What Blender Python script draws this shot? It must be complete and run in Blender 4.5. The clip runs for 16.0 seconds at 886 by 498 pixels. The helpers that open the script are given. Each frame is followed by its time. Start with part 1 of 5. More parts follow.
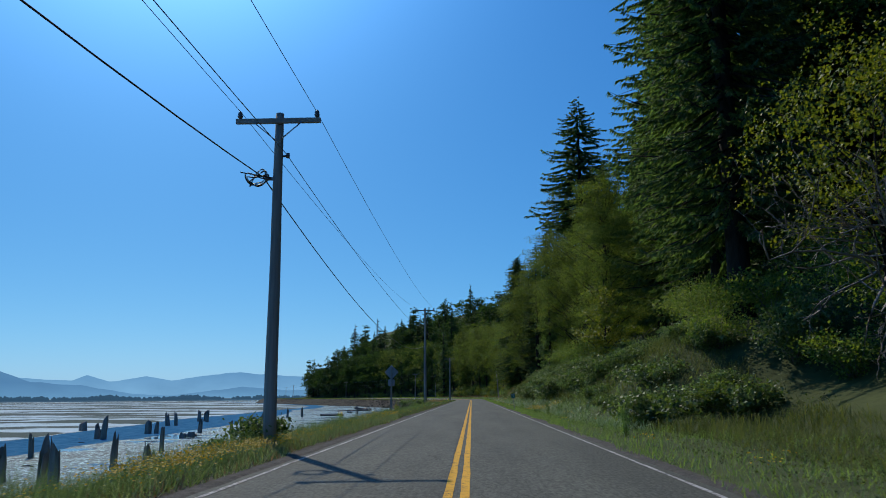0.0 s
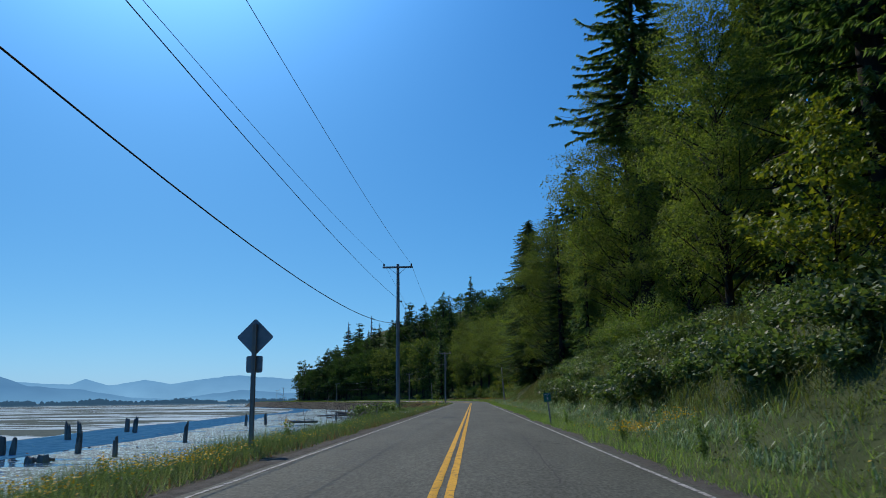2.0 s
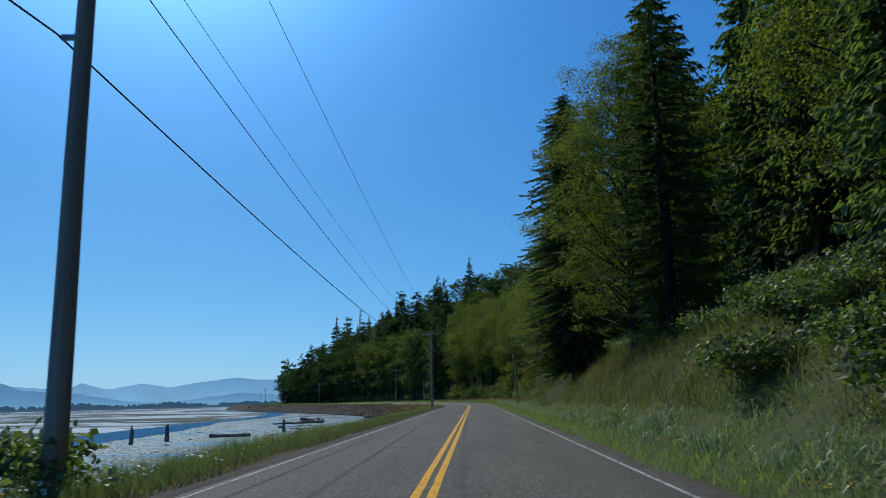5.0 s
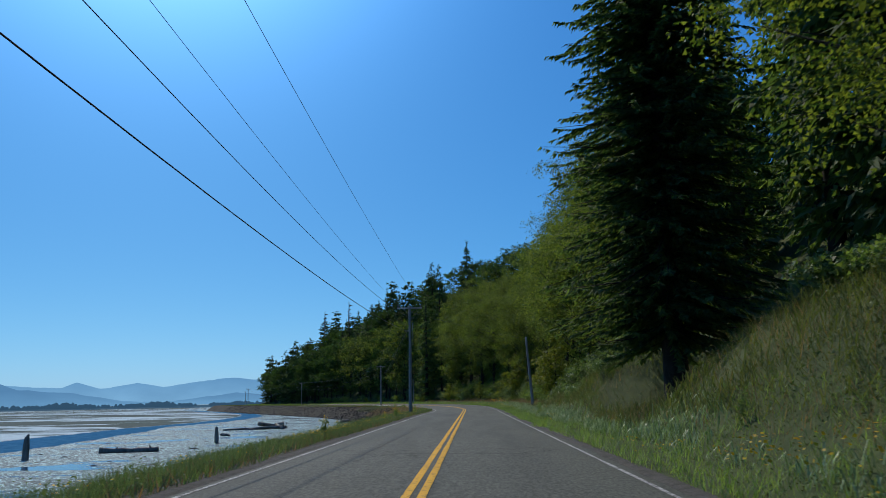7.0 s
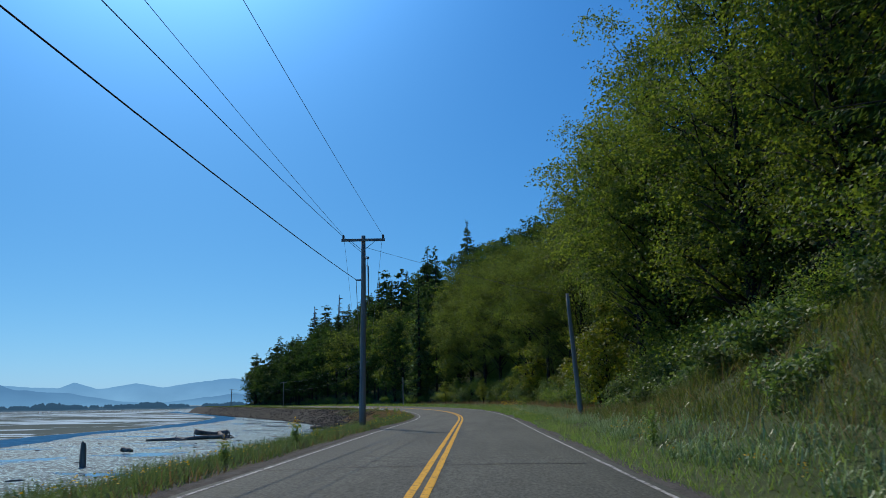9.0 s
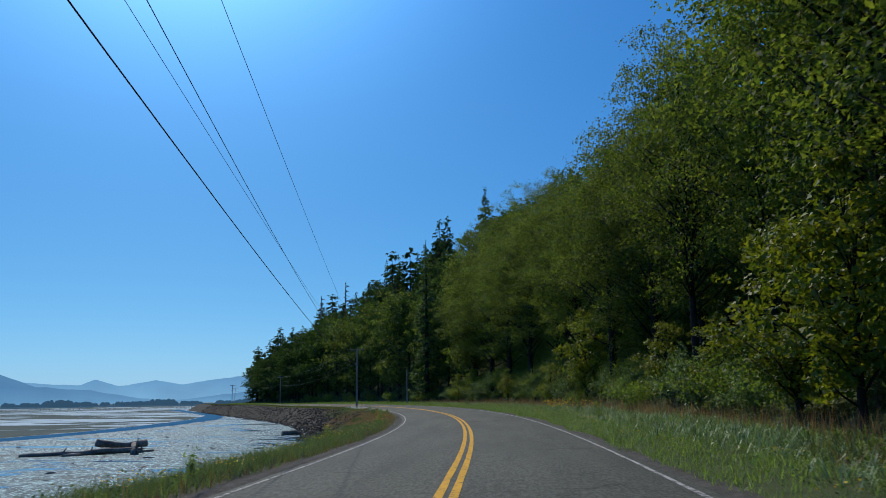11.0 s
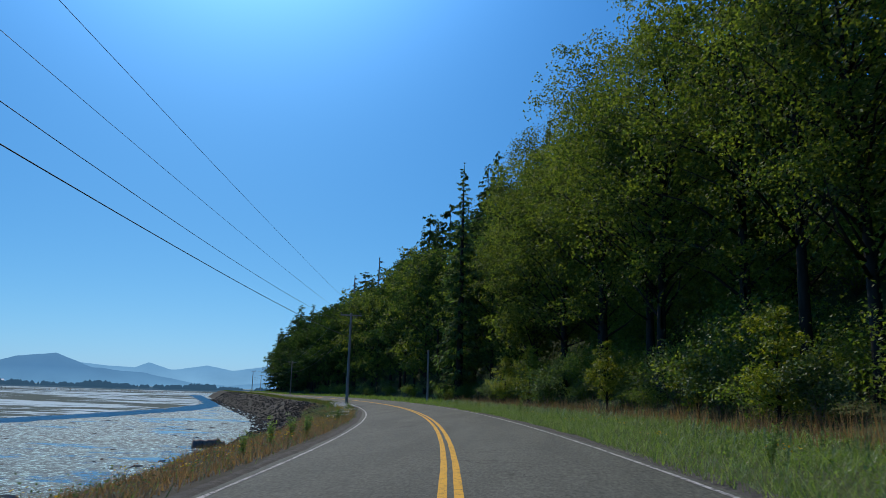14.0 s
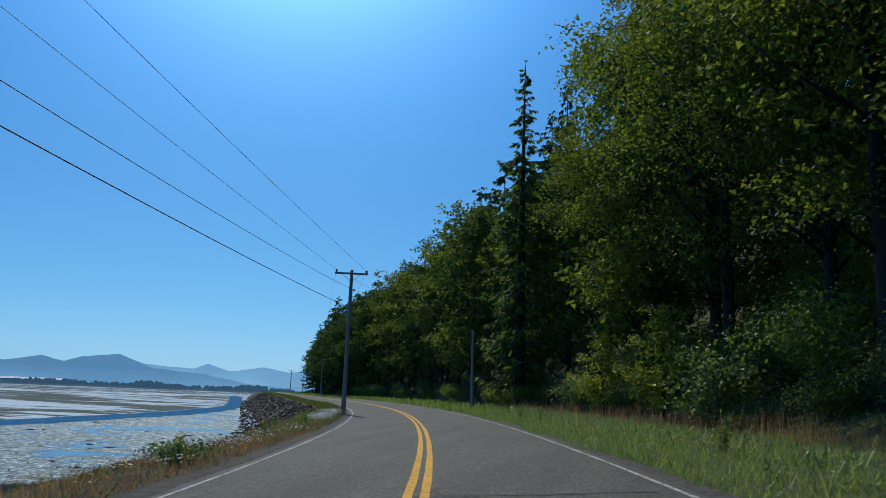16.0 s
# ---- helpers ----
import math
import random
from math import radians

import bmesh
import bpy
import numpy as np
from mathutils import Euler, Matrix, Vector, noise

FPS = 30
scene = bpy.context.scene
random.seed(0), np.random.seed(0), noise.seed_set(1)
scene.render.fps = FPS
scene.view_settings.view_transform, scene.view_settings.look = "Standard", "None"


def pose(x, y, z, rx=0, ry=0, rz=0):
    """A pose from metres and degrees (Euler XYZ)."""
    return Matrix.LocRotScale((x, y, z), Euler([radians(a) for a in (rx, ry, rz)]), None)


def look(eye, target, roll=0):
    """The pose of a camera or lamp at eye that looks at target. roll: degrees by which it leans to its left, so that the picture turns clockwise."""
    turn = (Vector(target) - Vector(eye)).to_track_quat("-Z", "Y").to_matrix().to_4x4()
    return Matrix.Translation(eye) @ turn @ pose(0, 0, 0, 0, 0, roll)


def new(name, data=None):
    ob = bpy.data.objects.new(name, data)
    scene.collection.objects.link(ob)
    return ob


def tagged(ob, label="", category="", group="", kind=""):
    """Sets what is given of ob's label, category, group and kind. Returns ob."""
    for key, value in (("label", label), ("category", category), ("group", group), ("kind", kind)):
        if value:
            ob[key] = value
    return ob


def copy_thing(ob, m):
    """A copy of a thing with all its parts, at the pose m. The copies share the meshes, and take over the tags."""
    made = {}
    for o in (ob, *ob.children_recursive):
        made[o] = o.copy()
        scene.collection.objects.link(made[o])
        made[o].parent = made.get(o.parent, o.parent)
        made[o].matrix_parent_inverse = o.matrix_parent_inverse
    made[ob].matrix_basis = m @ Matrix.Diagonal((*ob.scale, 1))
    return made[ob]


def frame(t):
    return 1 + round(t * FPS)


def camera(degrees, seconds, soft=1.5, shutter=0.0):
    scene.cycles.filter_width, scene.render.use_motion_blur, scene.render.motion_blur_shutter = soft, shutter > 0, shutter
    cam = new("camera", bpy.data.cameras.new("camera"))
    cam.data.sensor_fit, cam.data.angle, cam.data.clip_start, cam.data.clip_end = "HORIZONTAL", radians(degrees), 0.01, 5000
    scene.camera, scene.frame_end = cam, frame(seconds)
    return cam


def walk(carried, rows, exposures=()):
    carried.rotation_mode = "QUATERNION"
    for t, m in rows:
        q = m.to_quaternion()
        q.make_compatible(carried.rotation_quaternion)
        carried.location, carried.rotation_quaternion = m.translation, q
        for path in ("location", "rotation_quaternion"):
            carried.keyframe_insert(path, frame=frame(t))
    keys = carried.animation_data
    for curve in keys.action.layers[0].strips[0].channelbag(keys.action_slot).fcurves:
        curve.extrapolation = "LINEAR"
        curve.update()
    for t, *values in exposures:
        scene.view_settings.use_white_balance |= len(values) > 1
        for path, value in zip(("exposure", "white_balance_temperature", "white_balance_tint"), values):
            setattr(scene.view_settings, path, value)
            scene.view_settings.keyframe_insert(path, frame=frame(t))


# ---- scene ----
cam = camera(60.0, 16.0, soft=0.6, shutter=0.1)
# seconds, place, yaw, pitch, lean to the right
ROWS = [
    (0.0, 0.201, 18.770, 1.205, 2.03, 10.81, 0.42),
    (0.5, 0.282, 26.428, 1.179, 2.03, 11.01, 0.85),
    (1.0, 0.338, 34.058, 1.136, 2.03, 11.22, 1.51),
    (1.5, 0.347, 41.604, 1.202, 2.04, 11.07, 0.66),
    (2.0, 0.405, 49.114, 1.177, 2.06, 10.96, 0.73),
    (2.5, 0.474, 56.591, 1.203, 2.14, 10.95, 0.37),
    (3.0, 0.552, 64.088, 1.216, 2.27, 10.90, 0.12),
    (3.5, 0.592, 71.649, 1.207, 2.26, 10.95, 0.57),
    (4.0, 0.611, 79.248, 1.171, 2.19, 11.04, 0.93),
    (6.5, 0.717, 116.000, 1.212, 1.90, 10.91, 1.63),
    (7.0, 0.741, 123.429, 1.198, 1.89, 11.05, 1.13),
    (7.5, 0.744, 130.887, 1.222, 1.83, 10.84, 1.21),
    (8.0, 0.748, 138.416, 1.196, 1.82, 11.05, 0.97),
    (8.5, 0.739, 146.031, 1.193, 1.90, 11.28, 0.94),
    (9.0, 0.717, 153.736, 1.196, 1.96, 11.17, 0.91),
    (11.5, 0.502, 192.595, 1.252, 3.76, 10.89, 0.69),
    (12.0, 0.291, 200.064, 1.203, 4.04, 10.79, 0.12),
    (12.5, 0.057, 207.525, 1.240, 4.62, 10.88, -0.87),
    (13.0, -0.285, 214.985, 1.202, 5.57, 10.77, -1.21),
    (13.5, -0.706, 222.453, 1.197, 6.18, 10.79, -1.35),
    (14.0, -1.211, 229.901, 1.200, 7.36, 10.72, -1.71),
    (14.5, -1.873, 237.320, 1.200, 8.26, 10.63, -1.63),
    (15.0, -2.593, 244.709, 1.195, 9.23, 10.77, -2.34),
    (15.5, -3.540, 251.998, 1.212, 10.21, 10.71, -1.49),
    (16.0, -4.646, 259.206, 1.187, 11.48, 10.83, -2.25),
]
walk(cam, [(t, pose(x, y, z, 90 + pitch, 0, yaw) @ pose(0, 0, 0, 0, 0, -lean)) for t, x, y, z, yaw, pitch, lean in ROWS])

# ---- sky, sun, exposure ----
SUN_AZ, SUN_EL = 25.0, 45.0   # degrees to the left of the road, and up
world = bpy.data.worlds.new("world")
scene.world = world
world.use_nodes = True
wn = world.node_tree
sky = wn.nodes.new("ShaderNodeTexSky")
sky.sky_type = "NISHITA"
sky.sun_disc = False
sky.sun_elevation = radians(SUN_EL)
sky.sun_rotation = radians(-SUN_AZ)
sky.air_density, sky.dust_density, sky.ozone_density = 1.0, 0.7, 3.0
# a clear, washed sky: deeper and bluer above, paler towards the horizon, in the clip's cool white balance
split, join = wn.nodes.new("ShaderNodeSeparateColor"), wn.nodes.new("ShaderNodeCombineColor")
wn.links.new(sky.outputs[0], split.inputs[0])
for k, (power, gain) in enumerate(((1.22, 0.147), (0.80, 0.755), (0.52, 2.27))):
    bent, scaled = wn.nodes.new("ShaderNodeMath"), wn.nodes.new("ShaderNodeMath")
    bent.operation, scaled.operation = "POWER", "MULTIPLY"
    bent.inputs[1].default_value, scaled.inputs[1].default_value = power, gain
    wn.links.new(split.outputs[k], bent.inputs[0])
    wn.links.new(bent.outputs[0], scaled.inputs[0])
    wn.links.new(scaled.outputs[0], join.inputs[k])
# the bright haze round the sun, and deeper blue away from it
sun_way = Vector((-math.sin(radians(SUN_AZ)) * math.cos(radians(SUN_EL)), math.cos(radians(SUN_AZ)) * math.cos(radians(SUN_EL)), math.sin(radians(SUN_EL))))
where, toward = wn.nodes.new("ShaderNodeTexCoord"), wn.nodes.new("ShaderNodeVectorMath")
toward.operation = "DOT_PRODUCT"
toward.inputs[1].default_value = sun_way
wn.links.new(where.outputs["Generated"], toward.inputs[0])
last = toward.outputs["Value"]
for operation, value in (("MAXIMUM", 0.0), ("POWER", 26.0), ("MULTIPLY", 2.6), ("ADD", 0.85)):
    step = wn.nodes.new("ShaderNodeMath")
    step.operation = operation
    step.inputs[1].default_value = value
    wn.links.new(last, step.inputs[0])
    last = step.outputs[0]
height = wn.nodes.new("ShaderNodeSeparateXYZ")
wn.links.new(where.outputs["Generated"], height.inputs[0])
low = height.outputs[2]
for operation, value in (("ABSOLUTE", 0.0), ("SUBTRACT", 1.0), ("ABSOLUTE", 0.0), ("POWER", 12.0), ("MULTIPLY", 0.22)):
    step = wn.nodes.new("ShaderNodeMath")
    step.operation = operation
    step.inputs[1].default_value = value
    wn.links.new(low, step.inputs[0])
    low = step.outputs[0]
both = wn.nodes.new("ShaderNodeMath")
wn.links.new(last, both.inputs[0])
wn.links.new(low, both.inputs[1])
last = both.outputs[0]
haze = wn.nodes.new("ShaderNodeVectorMath")
haze.operation = "SCALE"
wn.links.new(join.outputs[0], haze.inputs[0])
wn.links.new(last, haze.inputs["Scale"])
wn.links.new(haze.outputs[0], wn.nodes["Background"].inputs[0])
wn.nodes["Background"].inputs[1].default_value = 0.13
sun_data = bpy.data.lights.new("sun", "SUN")
sun_data.energy, sun_data.angle, sun_data.color = 3.5, radians(0.5), (1.0, 0.89, 0.72)
sun = new("sun", sun_data)
sun.matrix_basis = look(sun_way * 50, (0, 0, 0))
scene.view_settings.exposure = 0.0


# ---- materials ----
def material(name):
    m = bpy.data.materials.new(name)
    m.use_nodes = True
    n = m.node_tree.nodes
    return m, m.node_tree, n["Principled BSDF"]


def node(tree, kind, **values):
    made = tree.nodes.new(kind)
    for key, value in values.items():
        made.inputs[key.replace("_", " ")].default_value = value
    return made


def coords(tree, scale=(1, 1, 1)):
    tc = tree.nodes.new("ShaderNodeTexCoord")
    mp = tree.nodes.new("ShaderNodeMapping")
    mp.inputs["Scale"].default_value = scale
    tree.links.new(tc.outputs["Object"], mp.inputs[0])
    return mp.outputs[0]


def ramp(tree, source, *stops):
    r = tree.nodes.new("ShaderNodeValToRGB")
    e = r.color_ramp.elements
    while len(e) < len(stops):
        e.new(0.5)
    for one, (at, colour) in zip(e, stops):
        one.position = at
        one.color = (*colour, 1) if len(colour) == 3 else colour
    tree.links.new(source, r.inputs[0])
    return r.outputs[0]


def mix(tree, fac, a, b, blend="MIX"):
    m = tree.nodes.new("ShaderNodeMix")
    m.data_type, m.blend_type = "RGBA", blend
    for socket, value in ((m.inputs[0], fac), (m.inputs[6], a), (m.inputs[7], b)):
        if isinstance(value, bpy.types.NodeSocket):
            tree.links.new(value, socket)
        elif isinstance(value, (int, float)):
            socket.default_value = value
        else:
            socket.default_value = (*value, 1)
    return m.outputs[2]


def noise_of(tree, vector, scale, detail=4.0, rough=0.55):
    n = node(tree, "ShaderNodeTexNoise", Scale=scale, Detail=detail, Roughness=rough)
    tree.links.new(vector, n.inputs["Vector"])
    return n.outputs["Fac"]


def bump(tree, bsdf, height, strength, distance):
    b = node(tree, "ShaderNodeBump", Strength=strength, Distance=distance)
    tree.links.new(height, b.inputs["Height"])
    tree.links.new(b.outputs[0], bsdf.inputs["Normal"])


def grainy(name, dark, light, scale, rough=0.8, relief=0.4, depth=0.01, stretch=(1, 1, 1), large=0.15, island=0.0, metal=0.0):
    """A surface with fine grain and larger stains."""
    m, t, b = material(name)
    v = coords(t, stretch)
    fine, wide = noise_of(t, v, scale, 6), noise_of(t, v, scale * large, 3)
    c = mix(t, 0.45, ramp(t, fine, (0.3, dark), (0.7, light)), ramp(t, wide, (0.35, dark), (0.65, light)))
    if island:
        g = t.nodes.new("ShaderNodeObjectInfo")
        c = mix(t, island, c, ramp(t, g.outputs["Random"], (0.0, dark), (1.0, light)))
    t.links.new(c, b.inputs["Base Color"])
    b.inputs["Roughness"].default_value, b.inputs["Metallic"].default_value = rough, metal
    b.inputs["Specular IOR Level"].default_value = 0.5 if rough < 0.7 else 0.12
    bump(t, b, fine, relief, depth)
    return m


def leafy(name, dark, light, through_colour, share=0.35, rough=0.5, spread=0.5):
    """Leaves or blades: each varies, and light comes through them."""
    m, t, b = material(name)
    g, o = t.nodes.new("ShaderNodeNewGeometry"), t.nodes.new("ShaderNodeObjectInfo")
    c = ramp(t, g.outputs["Random Per Island"], (0.1, dark), (0.9, light))
    hue = node(t, "ShaderNodeHueSaturation")
    vary = node(t, "ShaderNodeMapRange", To_Min=1 - spread * 0.5, To_Max=1 + spread * 0.5)
    t.links.new(o.outputs["Random"], vary.inputs[0])
    t.links.new(vary.outputs[0], hue.inputs["Value"])
    t.links.new(c, hue.inputs["Color"])
    t.links.new(hue.outputs[0], b.inputs["Base Color"])
    b.inputs["Roughness"].default_value = rough
    b.inputs["Specular IOR Level"].default_value = 0.22
    tr = t.nodes.new("ShaderNodeBsdfTranslucent")
    t.links.new(mix(t, 1.0, hue.outputs[0], through_colour, "MULTIPLY"), tr.inputs[0])
    ms = t.nodes.new("ShaderNodeMixShader")
    ms.inputs[0].default_value = share
    t.links.new(b.outputs[0], ms.inputs[1])
    t.links.new(tr.outputs[0], ms.inputs[2])
    t.links.new(ms.outputs[0], t.nodes["Material Output"].inputs[0])
    return m


def asphalt_material():
    m, t, b = material("asphalt")
    v = coords(t)
    fine, mid, wide = noise_of(t, v, 38, 5, 0.75), noise_of(t, v, 3, 4), noise_of(t, coords(t, (1, 0.12, 1)), 0.9, 4)
    c = mix(t, 0.5, ramp(t, fine, (0.3, (0.016, 0.018, 0.018)), (0.7, (0.072, 0.077, 0.075))), ramp(t, mid, (0.3, (0.034, 0.036, 0.035)), (0.7, (0.056, 0.058, 0.055))))
    c = mix(t, 0.4, c, ramp(t, wide, (0.35, (0.032, 0.034, 0.034)), (0.65, (0.068, 0.070, 0.066))))
    cell = node(t, "ShaderNodeTexVoronoi", Scale=0.35)
    cell.feature = "DISTANCE_TO_EDGE"
    warp = t.nodes.new("ShaderNodeVectorMath")
    warp.operation = "MULTIPLY_ADD"
    wob = node(t, "ShaderNodeTexNoise", Scale=1.2, Detail=4.0)
    t.links.new(v, wob.inputs["Vector"])
    t.links.new(wob.outputs["Color"], warp.inputs[0])
    warp.inputs[1].default_value = (1.6, 1.6, 0)
    t.links.new(v, warp.inputs[2])
    t.links.new(warp.outputs[0], cell.inputs["Vector"])
    crack = ramp(t, cell.outputs["Distance"], (0.0, (1, 1, 1)), (0.012, (0, 0, 0)))
    mask = ramp(t, noise_of(t, v, 0.11, 2), (0.52, (0, 0, 0)), (0.6, (1, 1, 1)))
    c = mix(t, mix(t, 1.0, crack, mask, "MULTIPLY"), c, (0.018, 0.018, 0.018))
    c = mix(t, 1.0, c, (1.30, 1.36, 1.18), "MULTIPLY")
    speckle = ramp(t, noise_of(t, coords(t, (1.0, 0.3, 1)), 22, 3, 0.7), (0.35, (0.62, 0.62, 0.62)), (0.5, (1, 1, 1)), (0.66, (1.5, 1.5, 1.45)))
    c = mix(t, 1.0, c, speckle, "MULTIPLY")
    t.links.new(c, b.inputs["Base Color"])
    b.inputs["Roughness"].default_value = 0.85
    b.inputs["Specular IOR Level"].default_value = 0.15
    bump(t, b, fine, 0.5, 0.006)
    return m


def paint_material(name, colour, worn, bare=0.30):
    m, t, b = material(name)
    v = coords(t)
    wear = ramp(t, noise_of(t, v, 9, 6, 0.75), (bare, (1, 1, 1)), (bare + 0.12, (0, 0, 0)))
    dirt = noise_of(t, v, 1.2, 4)
    c = mix(t, ramp(t, dirt, (0.3, (0, 0, 0)), (0.8, (0.45, 0.45, 0.45))), colour, tuple(x * 0.62 for x in colour))
    t.links.new(mix(t, wear, c, worn), b.inputs["Base Color"])
    b.inputs["Roughness"].default_value = 0.8
    b.inputs["Specular IOR Level"].default_value = 0.12
    bump(t, b, noise_of(t, v, 55, 4), 0.6, 0.006)
    return m


def mud_material():
    """Wet tidal mud: grey-green, with pale glints and sky-blue puddles put into the colour."""
    m, t, b = material("tidal_mud")
    v = coords(t)
    pools = noise_of(t, coords(t, (0.55, 1.0, 1)), 0.16, 4, 0.55)
    mid, fine, speck = noise_of(t, coords(t, (0.7, 0.6, 1)), 0.6, 6, 0.7), noise_of(t, coords(t, (1.0, 0.35, 1)), 2.4, 6, 0.8), noise_of(t, coords(t, (1.0, 0.22, 1)), 5.0, 4, 0.75)
    c = ramp(t, mix(t, 0.5, mid, fine), (0.40, (0.018, 0.026, 0.027)), (0.47, (0.05, 0.064, 0.066)), (0.53, (0.098, 0.115, 0.115)), (0.59, (0.22, 0.24, 0.225)), (0.66, (0.46, 0.49, 0.465)))
    # pale specks paint the glitter of wet mud
    c = mix(t, ramp(t, speck, (0.535, (0, 0, 0)), (0.595, (0.95, 0.95, 0.95))), c, (0.70, 0.73, 0.71))
    c = mix(t, ramp(t, mix(t, 0.4, pools, speck), (0.38, (0.75, 0.75, 0.75)), (0.44, (0, 0, 0))), c, (0.03, 0.028, 0.022))
    c = mix(t, 1.0, c, (0.68, 1.02, 1.02), "MULTIPLY")
    wet = ramp(t, mix(t, 0.22, pools, fine), (0.56, (0, 0, 0)), (0.575, (1, 1, 1)))
    # puddles carry the sky's reflected blue as base colour
    c = mix(t, wet, c, (0.03, 0.08, 0.15))
    t.links.new(c, b.inputs["Base Color"])
    t.links.new(mix(t, wet, (0.48, 0.48, 0.48), (0.12, 0.12, 0.12)), b.inputs["Roughness"])
    b.inputs["Specular IOR Level"].default_value = 0.07
    bump(t, b, mix(t, wet, mix(t, 0.5, mid, fine), (0.5, 0.5, 0.5)), 1.0, 0.22)
    return m


def sand_material():
    """Sand flats beyond the channel: tan bars, wet sheen painted as long white strips."""
    m, t, b = material("tidal_sand")
    bars = noise_of(t, coords(t, (0.42, 1.0, 1)), 0.012, 8, 0.68)
    fine = noise_of(t, coords(t), 0.9, 5, 0.7)
    c = ramp(t, bars, (0.30, (0.05, 0.09, 0.15)), (0.385, (0.12, 0.128, 0.11)), (0.432, (0.105, 0.112, 0.092)), (0.446, (0.52, 0.55, 0.54)), (0.492, (0.58, 0.60, 0.59)), (0.504, (0.112, 0.121, 0.098)), (0.60, (0.13, 0.135, 0.11)), (0.625, (0.50, 0.53, 0.52)))
    c = mix(t, 1.0, c, ramp(t, fine, (0.3, (0.60, 0.72, 0.77)), (0.7, (0.86, 1.03, 1.09))), "MULTIPLY")
    t.links.new(c, b.inputs["Base Color"])
    b.inputs["Roughness"].default_value = 0.9
    b.inputs["Specular IOR Level"].default_value = 0.02
    bump(t, b, fine, 1.0, 0.2)
    return m


def water_material():
    m, t, b = material("channel_water")
    v = coords(t)
    # the sky's reflected blue is painted as base colour; specular is off
    t.links.new(ramp(t, noise_of(t, coords(t, (1.0, 0.5, 1)), 0.9, 5, 0.7), (0.3, (0.022, 0.105, 0.205)), (0.7, (0.062, 0.18, 0.30))), b.inputs["Base Color"])
    b.inputs["Roughness"].default_value = 0.42
    b.inputs["Specular IOR Level"].default_value = 0.0
    bump(t, b, noise_of(t, v, 1.6, 5, 0.65), 1.0, 0.3)
    return m


def painted_haze_material(name, low, high, z_low, z_high):
    """Far land whose haze of bright air is painted as a height-graded glow."""
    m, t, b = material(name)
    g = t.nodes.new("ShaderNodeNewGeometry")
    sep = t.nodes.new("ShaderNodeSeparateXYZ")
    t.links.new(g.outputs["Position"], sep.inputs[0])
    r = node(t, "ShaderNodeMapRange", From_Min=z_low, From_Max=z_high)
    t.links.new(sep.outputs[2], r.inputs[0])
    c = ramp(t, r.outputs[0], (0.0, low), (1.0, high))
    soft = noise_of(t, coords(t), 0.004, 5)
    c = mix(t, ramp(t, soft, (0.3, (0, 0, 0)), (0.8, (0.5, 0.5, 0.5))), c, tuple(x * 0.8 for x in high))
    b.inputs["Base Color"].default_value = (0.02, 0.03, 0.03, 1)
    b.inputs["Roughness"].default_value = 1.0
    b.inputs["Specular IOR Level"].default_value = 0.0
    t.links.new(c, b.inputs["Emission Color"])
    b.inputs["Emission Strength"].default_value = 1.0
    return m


ASPHALT = asphalt_material()
YELLOW_PAINT = paint_material("yellow_paint", (0.62, 0.335, 0.022), (0.14, 0.095, 0.035), 0.36)
WHITE_PAINT = paint_material("white_paint", (0.40, 0.40, 0.385), (0.07, 0.07, 0.07), 0.42)
SOIL = grainy("verge_soil", (0.026, 0.040, 0.013), (0.066, 0.084, 0.030), 2.5, 0.95, 0.8, 0.05)
SLOPE_SOIL = grainy("dry_embankment_soil", (0.022, 0.022, 0.017), (0.070, 0.062, 0.043), 2.5, 0.95, 0.8, 0.05)
GRAVEL = grainy("shoulder_gravel", (0.028, 0.028, 0.025), (0.095, 0.09, 0.08), 28, 0.95, 1.0, 0.02)
TAR = grainy("black_tar_seal", (0.010, 0.010, 0.010), (0.028, 0.028, 0.027), 9, 0.7, 0.4, 0.004)
MUD = mud_material()
SAND = sand_material()
WATER = water_material()
ROCK = grainy("dark_rock", (0.011, 0.012, 0.012), (0.042, 0.043, 0.042), 3.5, 0.85, 0.8, 0.04, island=0.4)
POLE_WOOD = grainy("weathered_pole_wood", (0.16, 0.15, 0.13), (0.36, 0.33, 0.285), 14, 0.9, 0.7, 0.01, (1, 1, 0.06))
PILE_WOOD = grainy("rotten_pile_wood", (0.085, 0.076, 0.066), (0.29, 0.26, 0.22), 6, 0.9, 1.0, 0.03, (1, 1, 0.15))
BARK = grainy("tree_bark", (0.013, 0.012, 0.010), (0.052, 0.047, 0.040), 7, 0.95, 1.0, 0.03, (1, 1, 0.25))
TWIG = grainy("grey_twig", (0.10, 0.09, 0.08), (0.26, 0.24, 0.22), 12, 0.9, 0.5, 0.01)
CABLE = grainy("black_cable", (0.012, 0.012, 0.013), (0.03, 0.03, 0.032), 20, 0.6, 0.2, 0.002)
WIRE = grainy("aluminium_wire", (0.05, 0.055, 0.06), (0.12, 0.12, 0.13), 20, 0.5, 0.2, 0.002, metal=0.6)
PORCELAIN = grainy("grey_porcelain", (0.06, 0.05, 0.05), (0.14, 0.12, 0.11), 8, 0.25, 0.1, 0.002)
SIGN_BACK = grainy("bare_aluminium_sign", (0.16, 0.17, 0.18), (0.28, 0.29, 0.30), 6, 0.5, 0.15, 0.002, metal=0.5)
SIGN_GREEN = grainy("green_sign_sheeting", (0.0, 0.10, 0.07), (0.01, 0.15, 0.11), 4, 0.4, 0.1, 0.002)
SIGN_WHITE = grainy("white_sign_letter", (0.55, 0.57, 0.56), (0.75, 0.76, 0.75), 10, 0.45, 0.1, 0.002)
